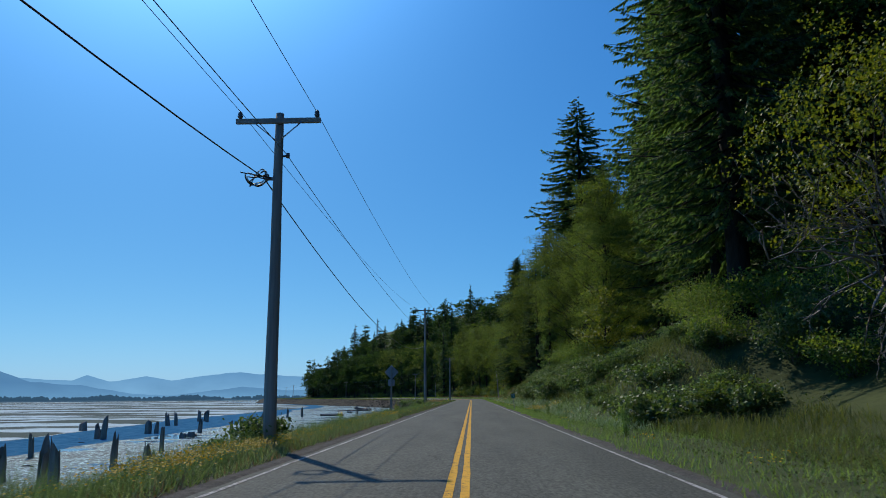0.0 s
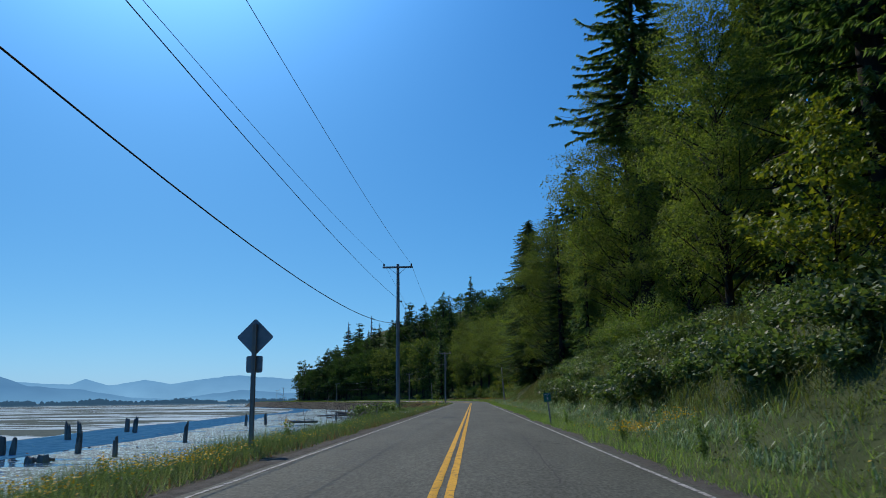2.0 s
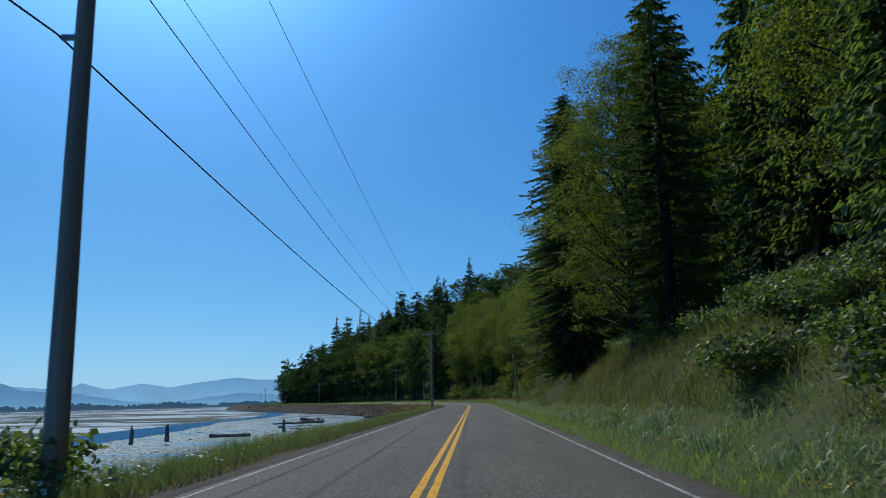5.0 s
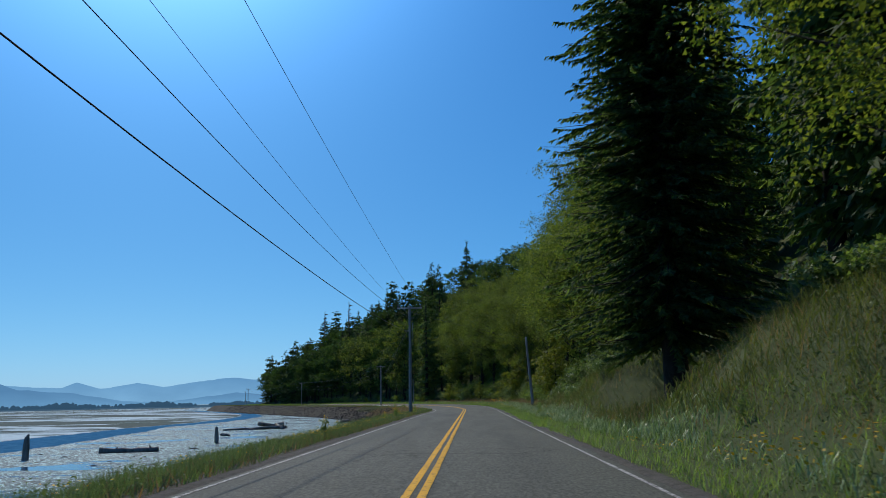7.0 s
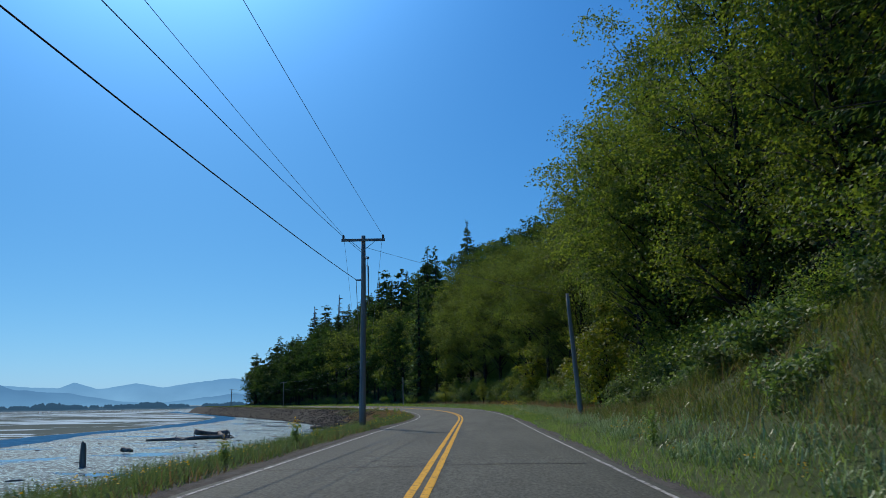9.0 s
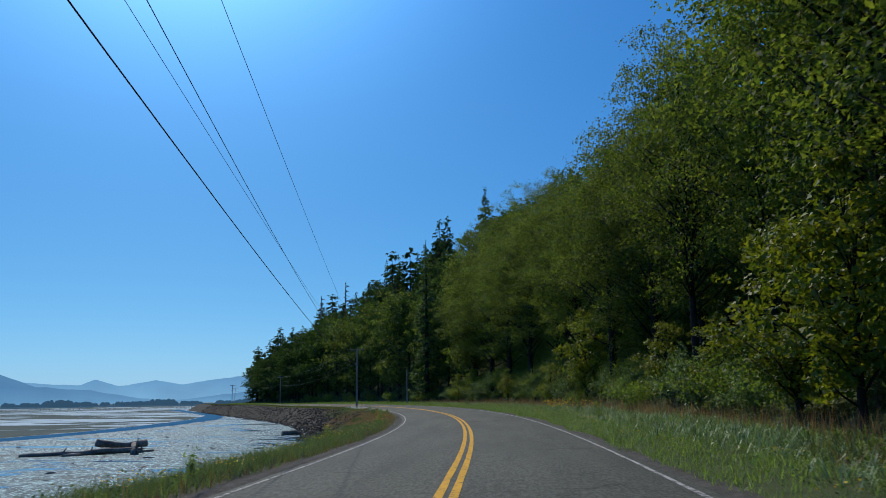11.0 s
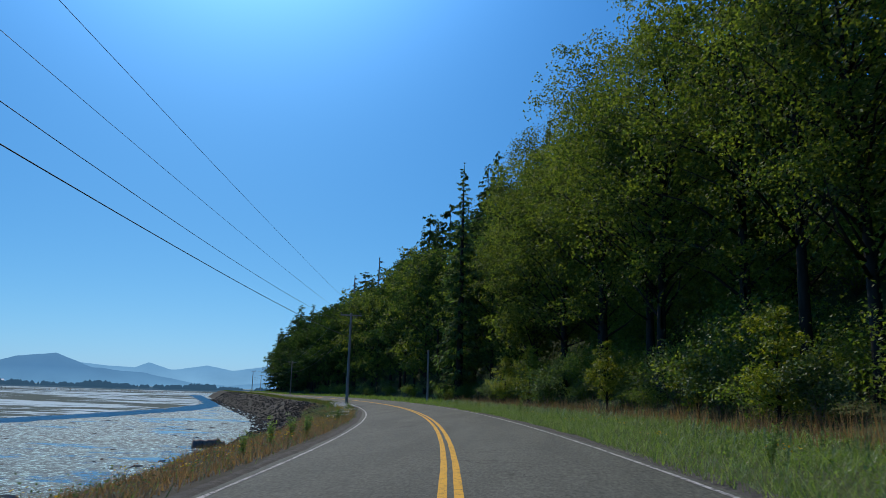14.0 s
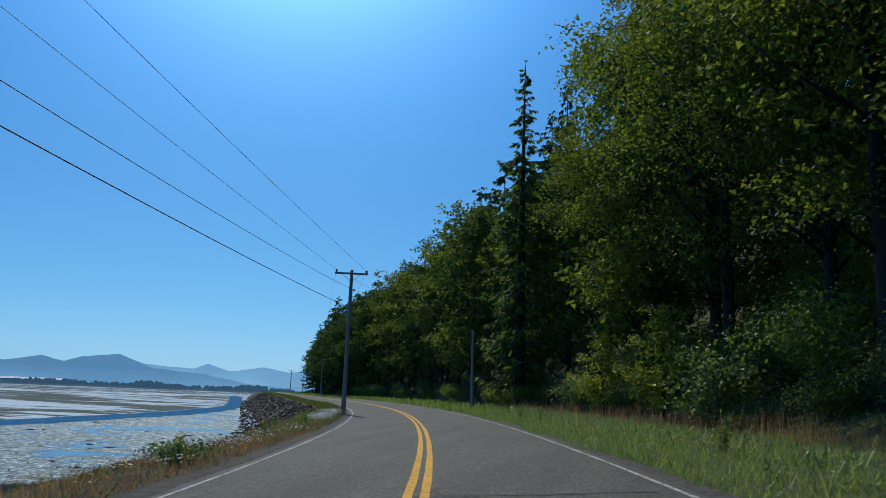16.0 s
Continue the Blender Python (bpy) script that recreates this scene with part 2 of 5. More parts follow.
GALVANISED = grainy("galvanised_post", (0.14, 0.15, 0.15), (0.27, 0.28, 0.28), 15, 0.5, 0.2, 0.003, metal=0.6)
SPRUCE = leafy("spruce_needles", (0.048, 0.088, 0.036), (0.132, 0.190, 0.072), (1.3, 1.4, 0.55), 0.45, 0.75)
FAR_SPRUCE = leafy("far_spruce_needles", (0.028, 0.055, 0.022), (0.07, 0.105, 0.042), (1.1, 1.2, 0.6), 0.5, 0.9, 0.4)
ALDER = leafy("alder_leaves", (0.036, 0.066, 0.019), (0.118, 0.155, 0.042), (1.7, 1.65, 0.5), 0.50, 0.7)
UNDER = leafy("understory_leaves", (0.055, 0.105, 0.026), (0.160, 0.215, 0.060), (1.6, 1.6, 0.5), 0.45, 0.6)
# alder leaves darkened: the shade inside sparse back crowns is put into the colour
SHADED_ALDER = leafy("shaded_alder_leaves", (0.024, 0.050, 0.016), (0.062, 0.098, 0.028), (1.2, 1.4, 0.55), 0.45, 0.9, 0.6)
MAPLE = leafy("yellow_green_leaves", (0.085, 0.135, 0.018), (0.215, 0.25, 0.04), (1.4, 1.3, 0.4), 0.40, 0.55)
BRAMBLE = leafy("bramble_leaves", (0.045, 0.085, 0.026), (0.165, 0.220, 0.090), (1.3, 1.4, 0.5), 0.34, 0.55)
SEDGE = leafy("soft_sedge_blades", (0.062, 0.098, 0.044), (0.145, 0.190, 0.095), (1.2, 1.3, 0.6), 0.4, 0.7)
BANK_GRASS = leafy("rank_bank_grass", (0.050, 0.080, 0.022), (0.130, 0.150, 0.050), (1.2, 1.2, 0.5), 0.4, 0.7)
REED = leafy("pale_reed_blades", (0.09, 0.15, 0.055), (0.30, 0.38, 0.20), (1.1, 1.2, 0.7), 0.25, 0.4)
GRASS = leafy("verge_grass_blades", (0.088, 0.150, 0.040), (0.21, 0.29, 0.098), (1.25, 1.35, 0.6), 0.45, 0.6)
PALE_GRASS = leafy("pale_grass_blades", (0.17, 0.24, 0.09), (0.40, 0.48, 0.25), (1.2, 1.2, 0.7), 0.3, 0.45)
MARSH_GRASS = leafy("grey_marsh_grass", (0.10, 0.12, 0.075), (0.24, 0.26, 0.17), (1.2, 1.2, 0.8), 0.35, 0.5)
DRY_GRASS = leafy("dry_seeding_grass", (0.145, 0.105, 0.055), (0.29, 0.22, 0.12), (1.2, 1.0, 0.7), 0.4, 0.6)
YELLOW_FLOWER = leafy("yellow_flowers", (0.55, 0.33, 0.01), (0.75, 0.52, 0.02), (1.0, 0.9, 0.4), 0.3, 0.6)
RUST = leafy("rusty_seed_heads", (0.16, 0.065, 0.02), (0.34, 0.16, 0.05), (1.2, 0.9, 0.5), 0.35, 0.7)
WHITE_FLOWER = leafy("white_flowers", (0.6, 0.6, 0.55), (0.8, 0.8, 0.76), (1.0, 1.0, 1.0), 0.3, 0.6)
FAR_TREES = painted_haze_material("far_wood_in_haze", (0.03, 0.075, 0.13), (0.035, 0.085, 0.15), -3, 25)
NEAR_RANGE = painted_haze_material("nearer_hills_in_haze", (0.135, 0.32, 0.54), (0.08, 0.215, 0.41), 0, 80)
FAR_RANGE = painted_haze_material("mountains_in_haze", (0.21, 0.44, 0.68), (0.115, 0.29, 0.525), 0, 140)
CONCRETE = grainy("far_pale_wall", (0.5, 0.5, 0.5), (0.7, 0.7, 0.7), 1, 0.8)


# ---- the plan: distance s along the road's middle, u to its right ----
BEND_AT, RADIUS, BEND = 199.0, 362.0, radians(25.5)


def on_plan(s, u):
    """Ground place of the point s metres along and u metres to the right of the road's middle."""
    if s <= BEND_AT:
        return u, s
    a = min((s - BEND_AT) / RADIUS, BEND)
    x, y = -RADIUS * (1 - math.cos(a)), BEND_AT + RADIUS * math.sin(a)
    rest = max(0.0, s - BEND_AT - RADIUS * BEND)
    return x - math.sin(a) * rest + math.cos(a) * u, y + math.cos(a) * rest + math.sin(a) * u


def ease(x, a, b):
    k = min(max((x - a) / (b - a), 0.0), 1.0)
    return k * k * (3 - 2 * k)


def lump(x, y, scale, seed=0.0):
    return noise.noise(Vector((x / scale, y / scale, seed)))


SHORE = -3.2


def tilt(s, u):
    """The road leans into the bend."""
    return 0.055 * ease(s, 178, 238) * (1 - ease(s, 380, 430)) * min(max(u, -5.5), 6.5)


def ground_height(s, u):
    """Height of the land, before the small unevenness."""
    if u < 0:
        w = -u
        toe = 10.2 + 2.4 * ease(s, 208, 245) + 0.7 * ease(s, 272, 300)
        top = 5.2 + 0.1 * ease(s, 208, 250)
        z = -0.02 + tilt(s, u)
        if w <= 3.6:
            return z
        z -= 0.10 * ease(w, 3.6, top)
        return z + (SHORE - 0.5 - z) * ease(w, top, toe)
    if u <= 3.6:
        return -0.02 + tilt(s, u)
    bank = (1.0 - ease(s, 162, 200)) * ease(s, 45, 55) * (1 - 0.8 * ease(s, 146, 149) * (1 - ease(s, 157, 161)))
    z = -0.02 + tilt(s, u) + 0.05 * ease(u, 3.6, 5)
    rise = 3.3 * ease(u, 4.6, 9.6) * bank
    hill = 0.30 * max(0, u - 9) if u < 16 else 2.1 + 0.66 * (min(u, 76) - 16)
    hill_flat = 0.0 if u < 9.5 else 0.35 * (u - 9.5) if u < 14 else 1.58 + 0.9 * (min(u, 62) - 14)
    z += rise + bank * hill + (1 - bank) * hill_flat
    end = 1.0 - ease(s, 562, 604)
    return z * end - 2.0 * (1 - end) * ease(u, 6, 14)


def land(s, u):
    x, y = on_plan(s, u)
    w = abs(u)
    k = ease(w, 3.9, 6.0)
    return (x, y, ground_height(s, u) + k * (0.10 * lump(x, y, 1.7) + 0.16 * lump(x, y, 6.0, 3.0)))


# ---- small building helpers ----
def mesh_object(name, verts, faces, mat, smooth=False):
    me = bpy.data.meshes.new(name)
    me.from_pydata([tuple(v) for v in verts], [], faces)
    me.materials.append(mat)
    if smooth:
        me.polygons.foreach_set("use_smooth", [True] * len(me.polygons))
    me.update()
    return new(name, me)


def quads_object(name, corners, mat):
    """One mesh of many loose faces; corners: an array of n x k x 3."""
    n, k = corners.shape[:2]
    me = bpy.data.meshes.new(name)
    me.vertices.add(n * k)
    me.vertices.foreach_set("co", corners.astype(np.float32).ravel())
    me.loops.add(n * k)
    me.loops.foreach_set("vertex_index", np.arange(n * k, dtype=np.int32))
    me.polygons.add(n)
    me.polygons.foreach_set("loop_start", np.arange(0, n * k, k, dtype=np.int32))
    me.update(calc_edges=True)
    me.validate()
    me.materials.append(mat)
    return new(name, me)


def part(name, ob, parent, label=""):
    ob.name = name
    ob.parent = parent
    return tagged(ob, label) if label else ob


def tubes(lines, sides=6):
    """Vertices and faces of tapered tubes; each line is a list of (point, radius)."""
    verts, faces = [], []
    for line in lines:
        base = len(verts)
        for i, (p, r) in enumerate(line):
            p = Vector(p)
            a = Vector(line[max(i - 1, 0)][0])
            b = Vector(line[min(i + 1, len(line) - 1)][0])
            d = (b - a).normalized() if (b - a).length > 1e-6 else Vector((0, 0, 1))
            e = d.orthogonal().normalized()
            g = d.cross(e)
            for k in range(sides):
                ang = 2 * math.pi * k / sides
                verts.append(p + e * (r * math.cos(ang)) + g * (r * math.sin(ang)))
        for i in range(len(line) - 1):
            for k in range(sides):
                q = base + i * sides
                faces.append((q + k, q + (k + 1) % sides, q + sides + (k + 1) % sides, q + sides + k))
        faces.append(tuple(base + k for k in reversed(range(sides))))
        faces.append(tuple(base + (len(line) - 1) * sides + k for k in range(sides)))
    return verts, faces


def tube_object(name, lines, mat, sides=6, smooth=True):
    v, f = tubes(lines, sides)
    return mesh_object(name, v, f, mat, smooth)


def box_object(name, size, at, mat, bevel=0.01, turn=None):
    bm = bmesh.new()
    bmesh.ops.create_cube(bm, size=1.0, matrix=Matrix.Diagonal((*size, 1)))
    if bevel:
        bmesh.ops.bevel(bm, geom=bm.edges[:], offset=bevel, segments=2, affect="EDGES", profile=0.6)
    bmesh.ops.transform(bm, matrix=Matrix.Translation(at) @ (turn or Matrix.Identity(4)), verts=bm.verts)
    me = bpy.data.meshes.new(name)
    bm.to_mesh(me)
    bm.free()
    me.materials.append(mat)
    return new(name, me)


def strip(name, s_list, u_list, mat, height=None, smooth=True):
    """A sheet over the plan."""
    verts = []
    for s in s_list:
        for u in u_list:
            if height is None:
                verts.append(land(s, u))
            else:
                verts.append((*on_plan(s, u), height(s, u)))
    n = len(u_list)
    faces = [(i * n + j, i * n + j + 1, (i + 1) * n + j + 1, (i + 1) * n + j) for i in range(len(s_list) - 1) for j in range(n - 1)]
    return mesh_object(name, verts, faces, mat, smooth)


# ---- ground, shore, road ----
S_ALL = [-90 + 2.5 * i for i in range(286)]
tagged(strip("ground", S_ALL, [3.5, 3.9, 4.3, 4.8, 5.3, 5.9, 6.6, 7.4, 8.3, 9.3, 10.5, 12, 14, 16, 18, 21, 25, 30, 36, 44, 54, 66, 80, 110, 200, 500, 1500, 4500], SOIL), "grassy verge and wooded hillside rising beside the road", "ground", kind="structure")
tagged(strip("embankment", S_ALL, [-15, -13.5, -12.2, -11, -10, -9.2, -8.4, -7.6, -6.9, -6.2, -5.6, -5.1, -4.6, -4.2, -3.85, -3.5], SLOPE_SOIL), "low grassy road embankment above the tidal flat", "embankment", kind="structure")

far = 4900.0
edges = sorted({-far, -2500, -1200, -600, *range(-400, 401, 40), 700, 1300, 2500, far})
mud_verts = [(x, y + 250, SHORE) for y in edges for x in edges]
k = len(edges)
tagged(mesh_object("mudflat", mud_verts, [(i * k + j, i * k + j + 1, (i + 1) * k + j + 1, (i + 1) * k + j) for i in range(k - 1) for j in range(k - 1)], MUD), "wide wet tidal mudflat with pale sand bars", "mudflat", kind="structure")


# u of the channel's two edges along the road: s, nearer, farther
CHANNEL = ((-120, -28.9, -42.8), (60, -34.7, -46.3), (103, -37.1, -49.8), (137, -37.6, -53.3), (180, -44.0, -60.2), (237, -48.6, -60.2), (288, -49.8, -56.7), (322, -40.4, -47.0), (350, -32.6, -39.4), (393, -19.6, -27.2), (430, -14.2, -20.4), (460, -13.2, -17.2), (570, -13.2, -18.0), (710, -13.2, -20.0))


def channel_edge(s, far_side):
    w = 0.9 * lump(s, 0, 24.0, 5.0) + 0.5 * lump(s, 0, 11.0, 7.0 if far_side else 9.0) + 0.8 * lump(s, 0, 6.0, 15.0 if far_side else 19.0) + 0.4 * lump(s, 0, 2.5, 25.0 if far_side else 29.0)
    return float(np.interp(s, [q[0] for q in CHANNEL], [q[2 if far_side else 1] for q in CHANNEL])) + w


chan_v = []
S_CHAN = [-120 + 2.0 * i for i in range(400)]
for s in S_CHAN:
    a, b = channel_edge(s, True), channel_edge(s, False)
    for j in range(5):
        chan_v.append((*on_plan(s, a + (b - a) * j / 4), SHORE + 0.012))
chan_f = [(i * 5 + j, i * 5 + j + 1, i * 5 + j + 6, i * 5 + j + 5) for i in range(len(S_CHAN) - 1) for j in range(4)]
tagged(mesh_object("channel", chan_v, chan_f, WATER), "narrow blue tidal channel winding through the mudflat", "water", kind="structure")


def sand_flat():
    """Flats beyond the channel, from its far edge out to the horizon."""
    reach = (0, 3, 8, 20, 45, 90, 180, 360, 800, 2000, 4200)
    starts = [(*on_plan(s, channel_edge(s, True) + 0.3), 1.0) for s in S_CHAN]
    x, y, k = starts[-1]
    starts += [(x - 0.35 * d, y + d, 1.0) for d in (40, 100, 200, 400, 900, 2000, 4000)]
    v = [(x - d, y + 0.12 * d, SHORE + (0.10 * ease(d, 0, 4) + 0.10 * ease(d, 4, 60) - 0.02 if d else -0.03)) for x, y, k in starts for d in reach]
    n = len(reach)
    f = [(i * n + j + 1, i * n + j, (i + 1) * n + j, (i + 1) * n + j + 1) for i in range(len(starts) - 1) for j in range(n - 1)]
    tagged(mesh_object("sand_flat", v, f, SAND, True), "tan sand bars with wet sheen painted white beyond the channel", "sand", kind="structure")


sand_flat()


def rough_edge(s, side):
    return 3.42 + 0.10 * lump(s, side, 1.3, 2.0) + 0.10 * lump(s, side, 5.0, 4.0)


road_v = []
S_FINE = [-90 + 1.0 * i for i in range(711)]
for s in S_FINE:
    for u in (-rough_edge(s, -7.0), -3.3, -1.6, 0, 1.6, 3.3, rough_edge(s, 7.0)):
        road_v.append((*on_plan(s, u), 0.03 * (1 - abs(u) / 3.6) - 0.005 - (0.03 if abs(u) > 3.35 else 0) + tilt(s, u)))
road_f = [(i * 7 + j, i * 7 + j + 1, i * 7 + j + 8, i * 7 + j + 7) for i in range(len(S_FINE) - 1) for j in range(6)]
road = tagged(mesh_object("road", road_v, road_f, ASPHALT, True), "worn two-lane asphalt road with fine cracks", "road", kind="structure")


def crown(u):
    return 0.03 * (1 - abs(u) / 3.6) - 0.005


def stripe(name, u0, width, mat, label, wobble):
    v = []
    for s in S_FINE:
        for side in (-0.5, 0.5):
            u = u0 + side * width + wobble * lump(s, u0 + side, 0.9, 8.0)
            v.append((*on_plan(s, u), crown(u) + 0.006 + tilt(s, u)))
    f = [(2 * i, 2 * i + 1, 2 * i + 3, 2 * i + 2) for i in range(len(S_FINE) - 1)]
    return tagged(mesh_object(name, v, f, mat), label, "road marking", kind="structure")


for u0 in (-0.10, 0.10):
    stripe("road_centre_line", u0, 0.115, YELLOW_PAINT, "worn yellow centre line of a double pair", 0.012)
for u0 in (-3.15, 3.15):
    stripe("road_edge_line", u0, 0.075, WHITE_PAINT, "thin worn white line along the road edge", 0.03)

def road_crack(s0, u0, s1, u1, width, seed):
    """A wandering tar-filled crack."""
    g = np.random.default_rng(seed)
    n, v = 26, []
    drift = 0.0
    for i in range(n + 1):
        k = i / n
        drift += g.normal(0, 0.035)
        s, u, w = s0 + (s1 - s0) * k + drift, u0 + (u1 - u0) * k + g.normal(0, 0.02), width * g.uniform(0.35, 1.2)
        for side in (-0.5, 0.5):
            q = u + side * w * (abs(s1 - s0) > abs(u1 - u0))
            z = s + side * w * (abs(s1 - s0) <= abs(u1 - u0))
            v.append((*on_plan(z, q), crown(q) + 0.005 + tilt(z, q)))
    f = [(2 * i, 2 * i + 1, 2 * i + 3, 2 * i + 2) for i in range(n)]
    tagged(mesh_object("road_crack", v, f, TAR), "dark tar-filled crack across the worn asphalt", "road crack", "cracks in the road", kind="structure")


for i, (s0, u0, s1, u1, w) in enumerate(((88.5, -2.9, 89.3, 0.0, 0.07), (109.5, 0.4, 110.2, 2.9, 0.05), (127.5, 0.3, 128.6, 3.1, 0.06), (168.0, -3.0, 168.6, 2.8, 0.10), (181.0, -3.0, 181.4, 0.0, 0.08), (184.5, 0.2, 186.0, 3.0, 0.08),
                                         (222.6, -2.9, 223.4, 2.9, 0.09), (230.5, 0.6, 231.0, 2.6, 0.10), (236.5, 1.0, 237.0, 2.9, 0.08), (246.0, -2.9, 247.0, -0.3, 0.06), (268.0, -2.9, 268.8, 2.9, 0.10), (60.0, 1.6, 74.0, 1.9, 0.04), (140.0, -1.7, 158.0, -1.5, 0.04))):
    road_crack(s0, u0, s1, u1, w, 900 + i)

for side, name in ((-1, "shoulder_left"), (1, "shoulder_right")):
    v = []
    for s in S_FINE:
        a = rough_edge(s, 7.0 * side) - 0.10
        b = max(a + 0.26 + 0.24 * lump(s, side, 2.5, 11.0) + 0.25 * lump(s, side, 9.0, 12.0), a + 0.12, 3.62)
        v += [(*on_plan(s, side * q), z + tilt(s, side * q)) for q, z in ((a, -0.035), ((a + b) / 2, 0.0), (b, 0.004))]
    f = [(3 * i + j, 3 * i + j + 1, 3 * i + j + 4, 3 * i + j + 3) for i in range(len(S_FINE) - 1) for j in range(2)]
    tagged(mesh_object(name, v, f, GRAVEL), "narrow strip of brown gravel beside the asphalt", "shoulder", kind="structure")


# ---- distance ----
RIDGE = ((-75, 1.2), (-45, 1.3), (-41, 1.3), (-39.8, 1.15), (-37.7, 1.5), (-36.4, 1.2), (-35.2, 1.5), (-33.1, 1.6), (-31.7, 1.4), (-30, 1.25), (-28.3, 1.2), (-27.4, 1.58), (-26, 1.14), (-25.4, 1.18), (-23.6, 1.5), (-21.9, 1.2), (-20, 1.5), (-17.3, 1.8), (-16, 1.68), (-14.8, 1.6), (-10, 1.3), (20, 1.0))
RIDGE_NEAR = ((-75, 1.0), (-45, 1.2), (-41, 1.3), (-39.8, 1.2), (-37.7, 1.62), (-36.4, 1.3), (-35.2, 1.68), (-33.1, 1.95), (-31.9, 1.5), (-30.9, 1.1), (-29, 0.95), (-27.5, 0.85), (-26, 0.55), (-24.5, 0.3), (-22, 0.15), (-19, 0.5), (-17, 0.75), (-14, 0.5), (20, 0.1))


def ridge(name, table, distance, mat, label, rough):
    verts = []
    az = [a * 0.15 for a in range(-490, 130)]
    for a in az:
        up = np.interp(a, [q[0] for q in table], [q[1] for q in table])
        up += rough * (lump(a, 0, 1.1, distance) + 0.5 * lump(a, 0, 0.4, 2.0))
        r = radians(a)
        for k, (d, h) in enumerate(((1.0, -0.3), (1.03, 0.5), (1.06, 1.0), (1.10, 0.6))):
            dist = distance * d
            z = math.tan(radians(up)) * distance * 1.06 * h if h > 0 else SHORE - 3
            verts.append((math.sin(r) * dist, 150 + math.cos(r) * dist, z))
    n = len(az)
    faces = [(i * 4 + j, (i + 1) * 4 + j, (i + 1) * 4 + j + 1, i * 4 + j + 1) for i in range(n - 1) for j in range(3)]
    return tagged(mesh_object(name, verts, faces, mat, True), label, "mountains", kind="structure")


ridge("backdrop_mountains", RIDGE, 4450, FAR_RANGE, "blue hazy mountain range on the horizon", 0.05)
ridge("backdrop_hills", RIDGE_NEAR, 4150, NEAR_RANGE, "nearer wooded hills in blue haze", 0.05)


# ---- far shore: woods and a row of old piles ----
def far_wood():
    rng = np.random.default_rng(5)
    tris = []
    for i in range(2600):
        a = rng.uniform(-75, -8)
        dense = lump(a, 0, 3.0, 31.0) + 0.6 * lump(a, 0, 0.8, 33.0)
        if dense < -0.25 + rng.uniform(-0.25, 0.25):
            continue
        d = rng.uniform(930, 1150)
        h = rng.uniform(2.5, 6.5) + 7 * max(0, dense) * rng.uniform(0.3, 1.2)
        w = h * rng.uniform(0.25, 0.6)
        r = radians(a)
        c = np.array((math.sin(r) * d, 150 + math.cos(r) * d, SHORE))
        side = np.array((math.cos(r), -math.sin(r), 0))
        back = np.array((math.sin(r), math.cos(r), 0))
        lean = side * rng.uniform(-0.2, 0.2) * w
        if a < -36.5 and rng.uniform() < 0.85:
            continue
        for across in (side, back):
            tris.append((c - across * w, c - across * w * 0.95 + (0, 0, h * 0.5), c - across * w * rng.uniform(0.3, 0.6) + (0, 0, h * rng.uniform(0.75, 0.95)), c + lean + (0, 0, h), c + across * w * rng.uniform(0.3, 0.7) + (0, 0, h * rng.uniform(0.7, 0.92)), c + across * w * 0.9 + (0, 0, h * 0.45), c + across * w))
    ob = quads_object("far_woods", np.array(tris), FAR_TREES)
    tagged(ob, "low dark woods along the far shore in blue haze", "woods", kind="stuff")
    v = []
    for i in range(300):
        a = radians(-75 + i * 0.23)
        for d, z in ((905, SHORE - 0.5), (912, SHORE + 0.9 + 0.4 * lump(i, 0, 4.0)), (960, SHORE + 1.6), (1500, SHORE + 2.0)):
            v.append((math.sin(a) * d, 150 + math.cos(a) * d, z))
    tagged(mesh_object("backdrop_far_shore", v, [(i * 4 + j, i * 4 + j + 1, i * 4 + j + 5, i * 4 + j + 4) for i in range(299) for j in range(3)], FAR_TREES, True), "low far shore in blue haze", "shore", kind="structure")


far_wood()


def far_building():
    """A long low pale shed on the far shore."""
    top = new("far_shed")
    tagged(top, "long low white shed on the far shore", "building")
    part("wall", box_object("wall", (62, 14, 2.6), (0, 0, 1.3), CONCRETE, 0.1), top)
    v = [(x, y, z) for x in (-31.8, 31.8) for y, z in ((-7.8, 2.5), (0, 4.4), (7.8, 2.5), (7.8, 2.3), (-7.8, 2.3))]
    f = [(0, 1, 6, 5), (1, 2, 7, 6), (2, 3, 8, 7), (3, 4, 9, 8), (4, 0, 5, 9), (4, 3, 2, 1, 0), (5, 6, 7, 8, 9)]
    part("roof", mesh_object("roof", v, f, CONCRETE), top)
    top.matrix_basis = Matrix.Translation((-885, 1345, SHORE + 1.9)) @ Matrix.Rotation(radians(39), 4, "Z") @ Matrix.Scale(1.5, 4)


far_building()


def pile_row():
    """A long row of old piles and a low bank, far out on the flat."""
    rng = np.random.default_rng(8)
    lines = []
    for i in range(230):
        k = i / 229
        x, y = -382 + 295 * k + rng.uniform(-0.6, 0.6), 532 + 394 * k + rng.uniform(-0.6, 0.6)
        h = rng.uniform(0.5, 1.5)
        lines.append([((x, y, SHORE - 0.4), 0.28), ((x, y, SHORE + h), 0.24)])
    ob = tube_object("old_pile_row", lines, PILE_WOOD, 5)
    tagged(ob, "long row of short dark old piles far out on the flat", "piles", kind="stuff")


pile_row()


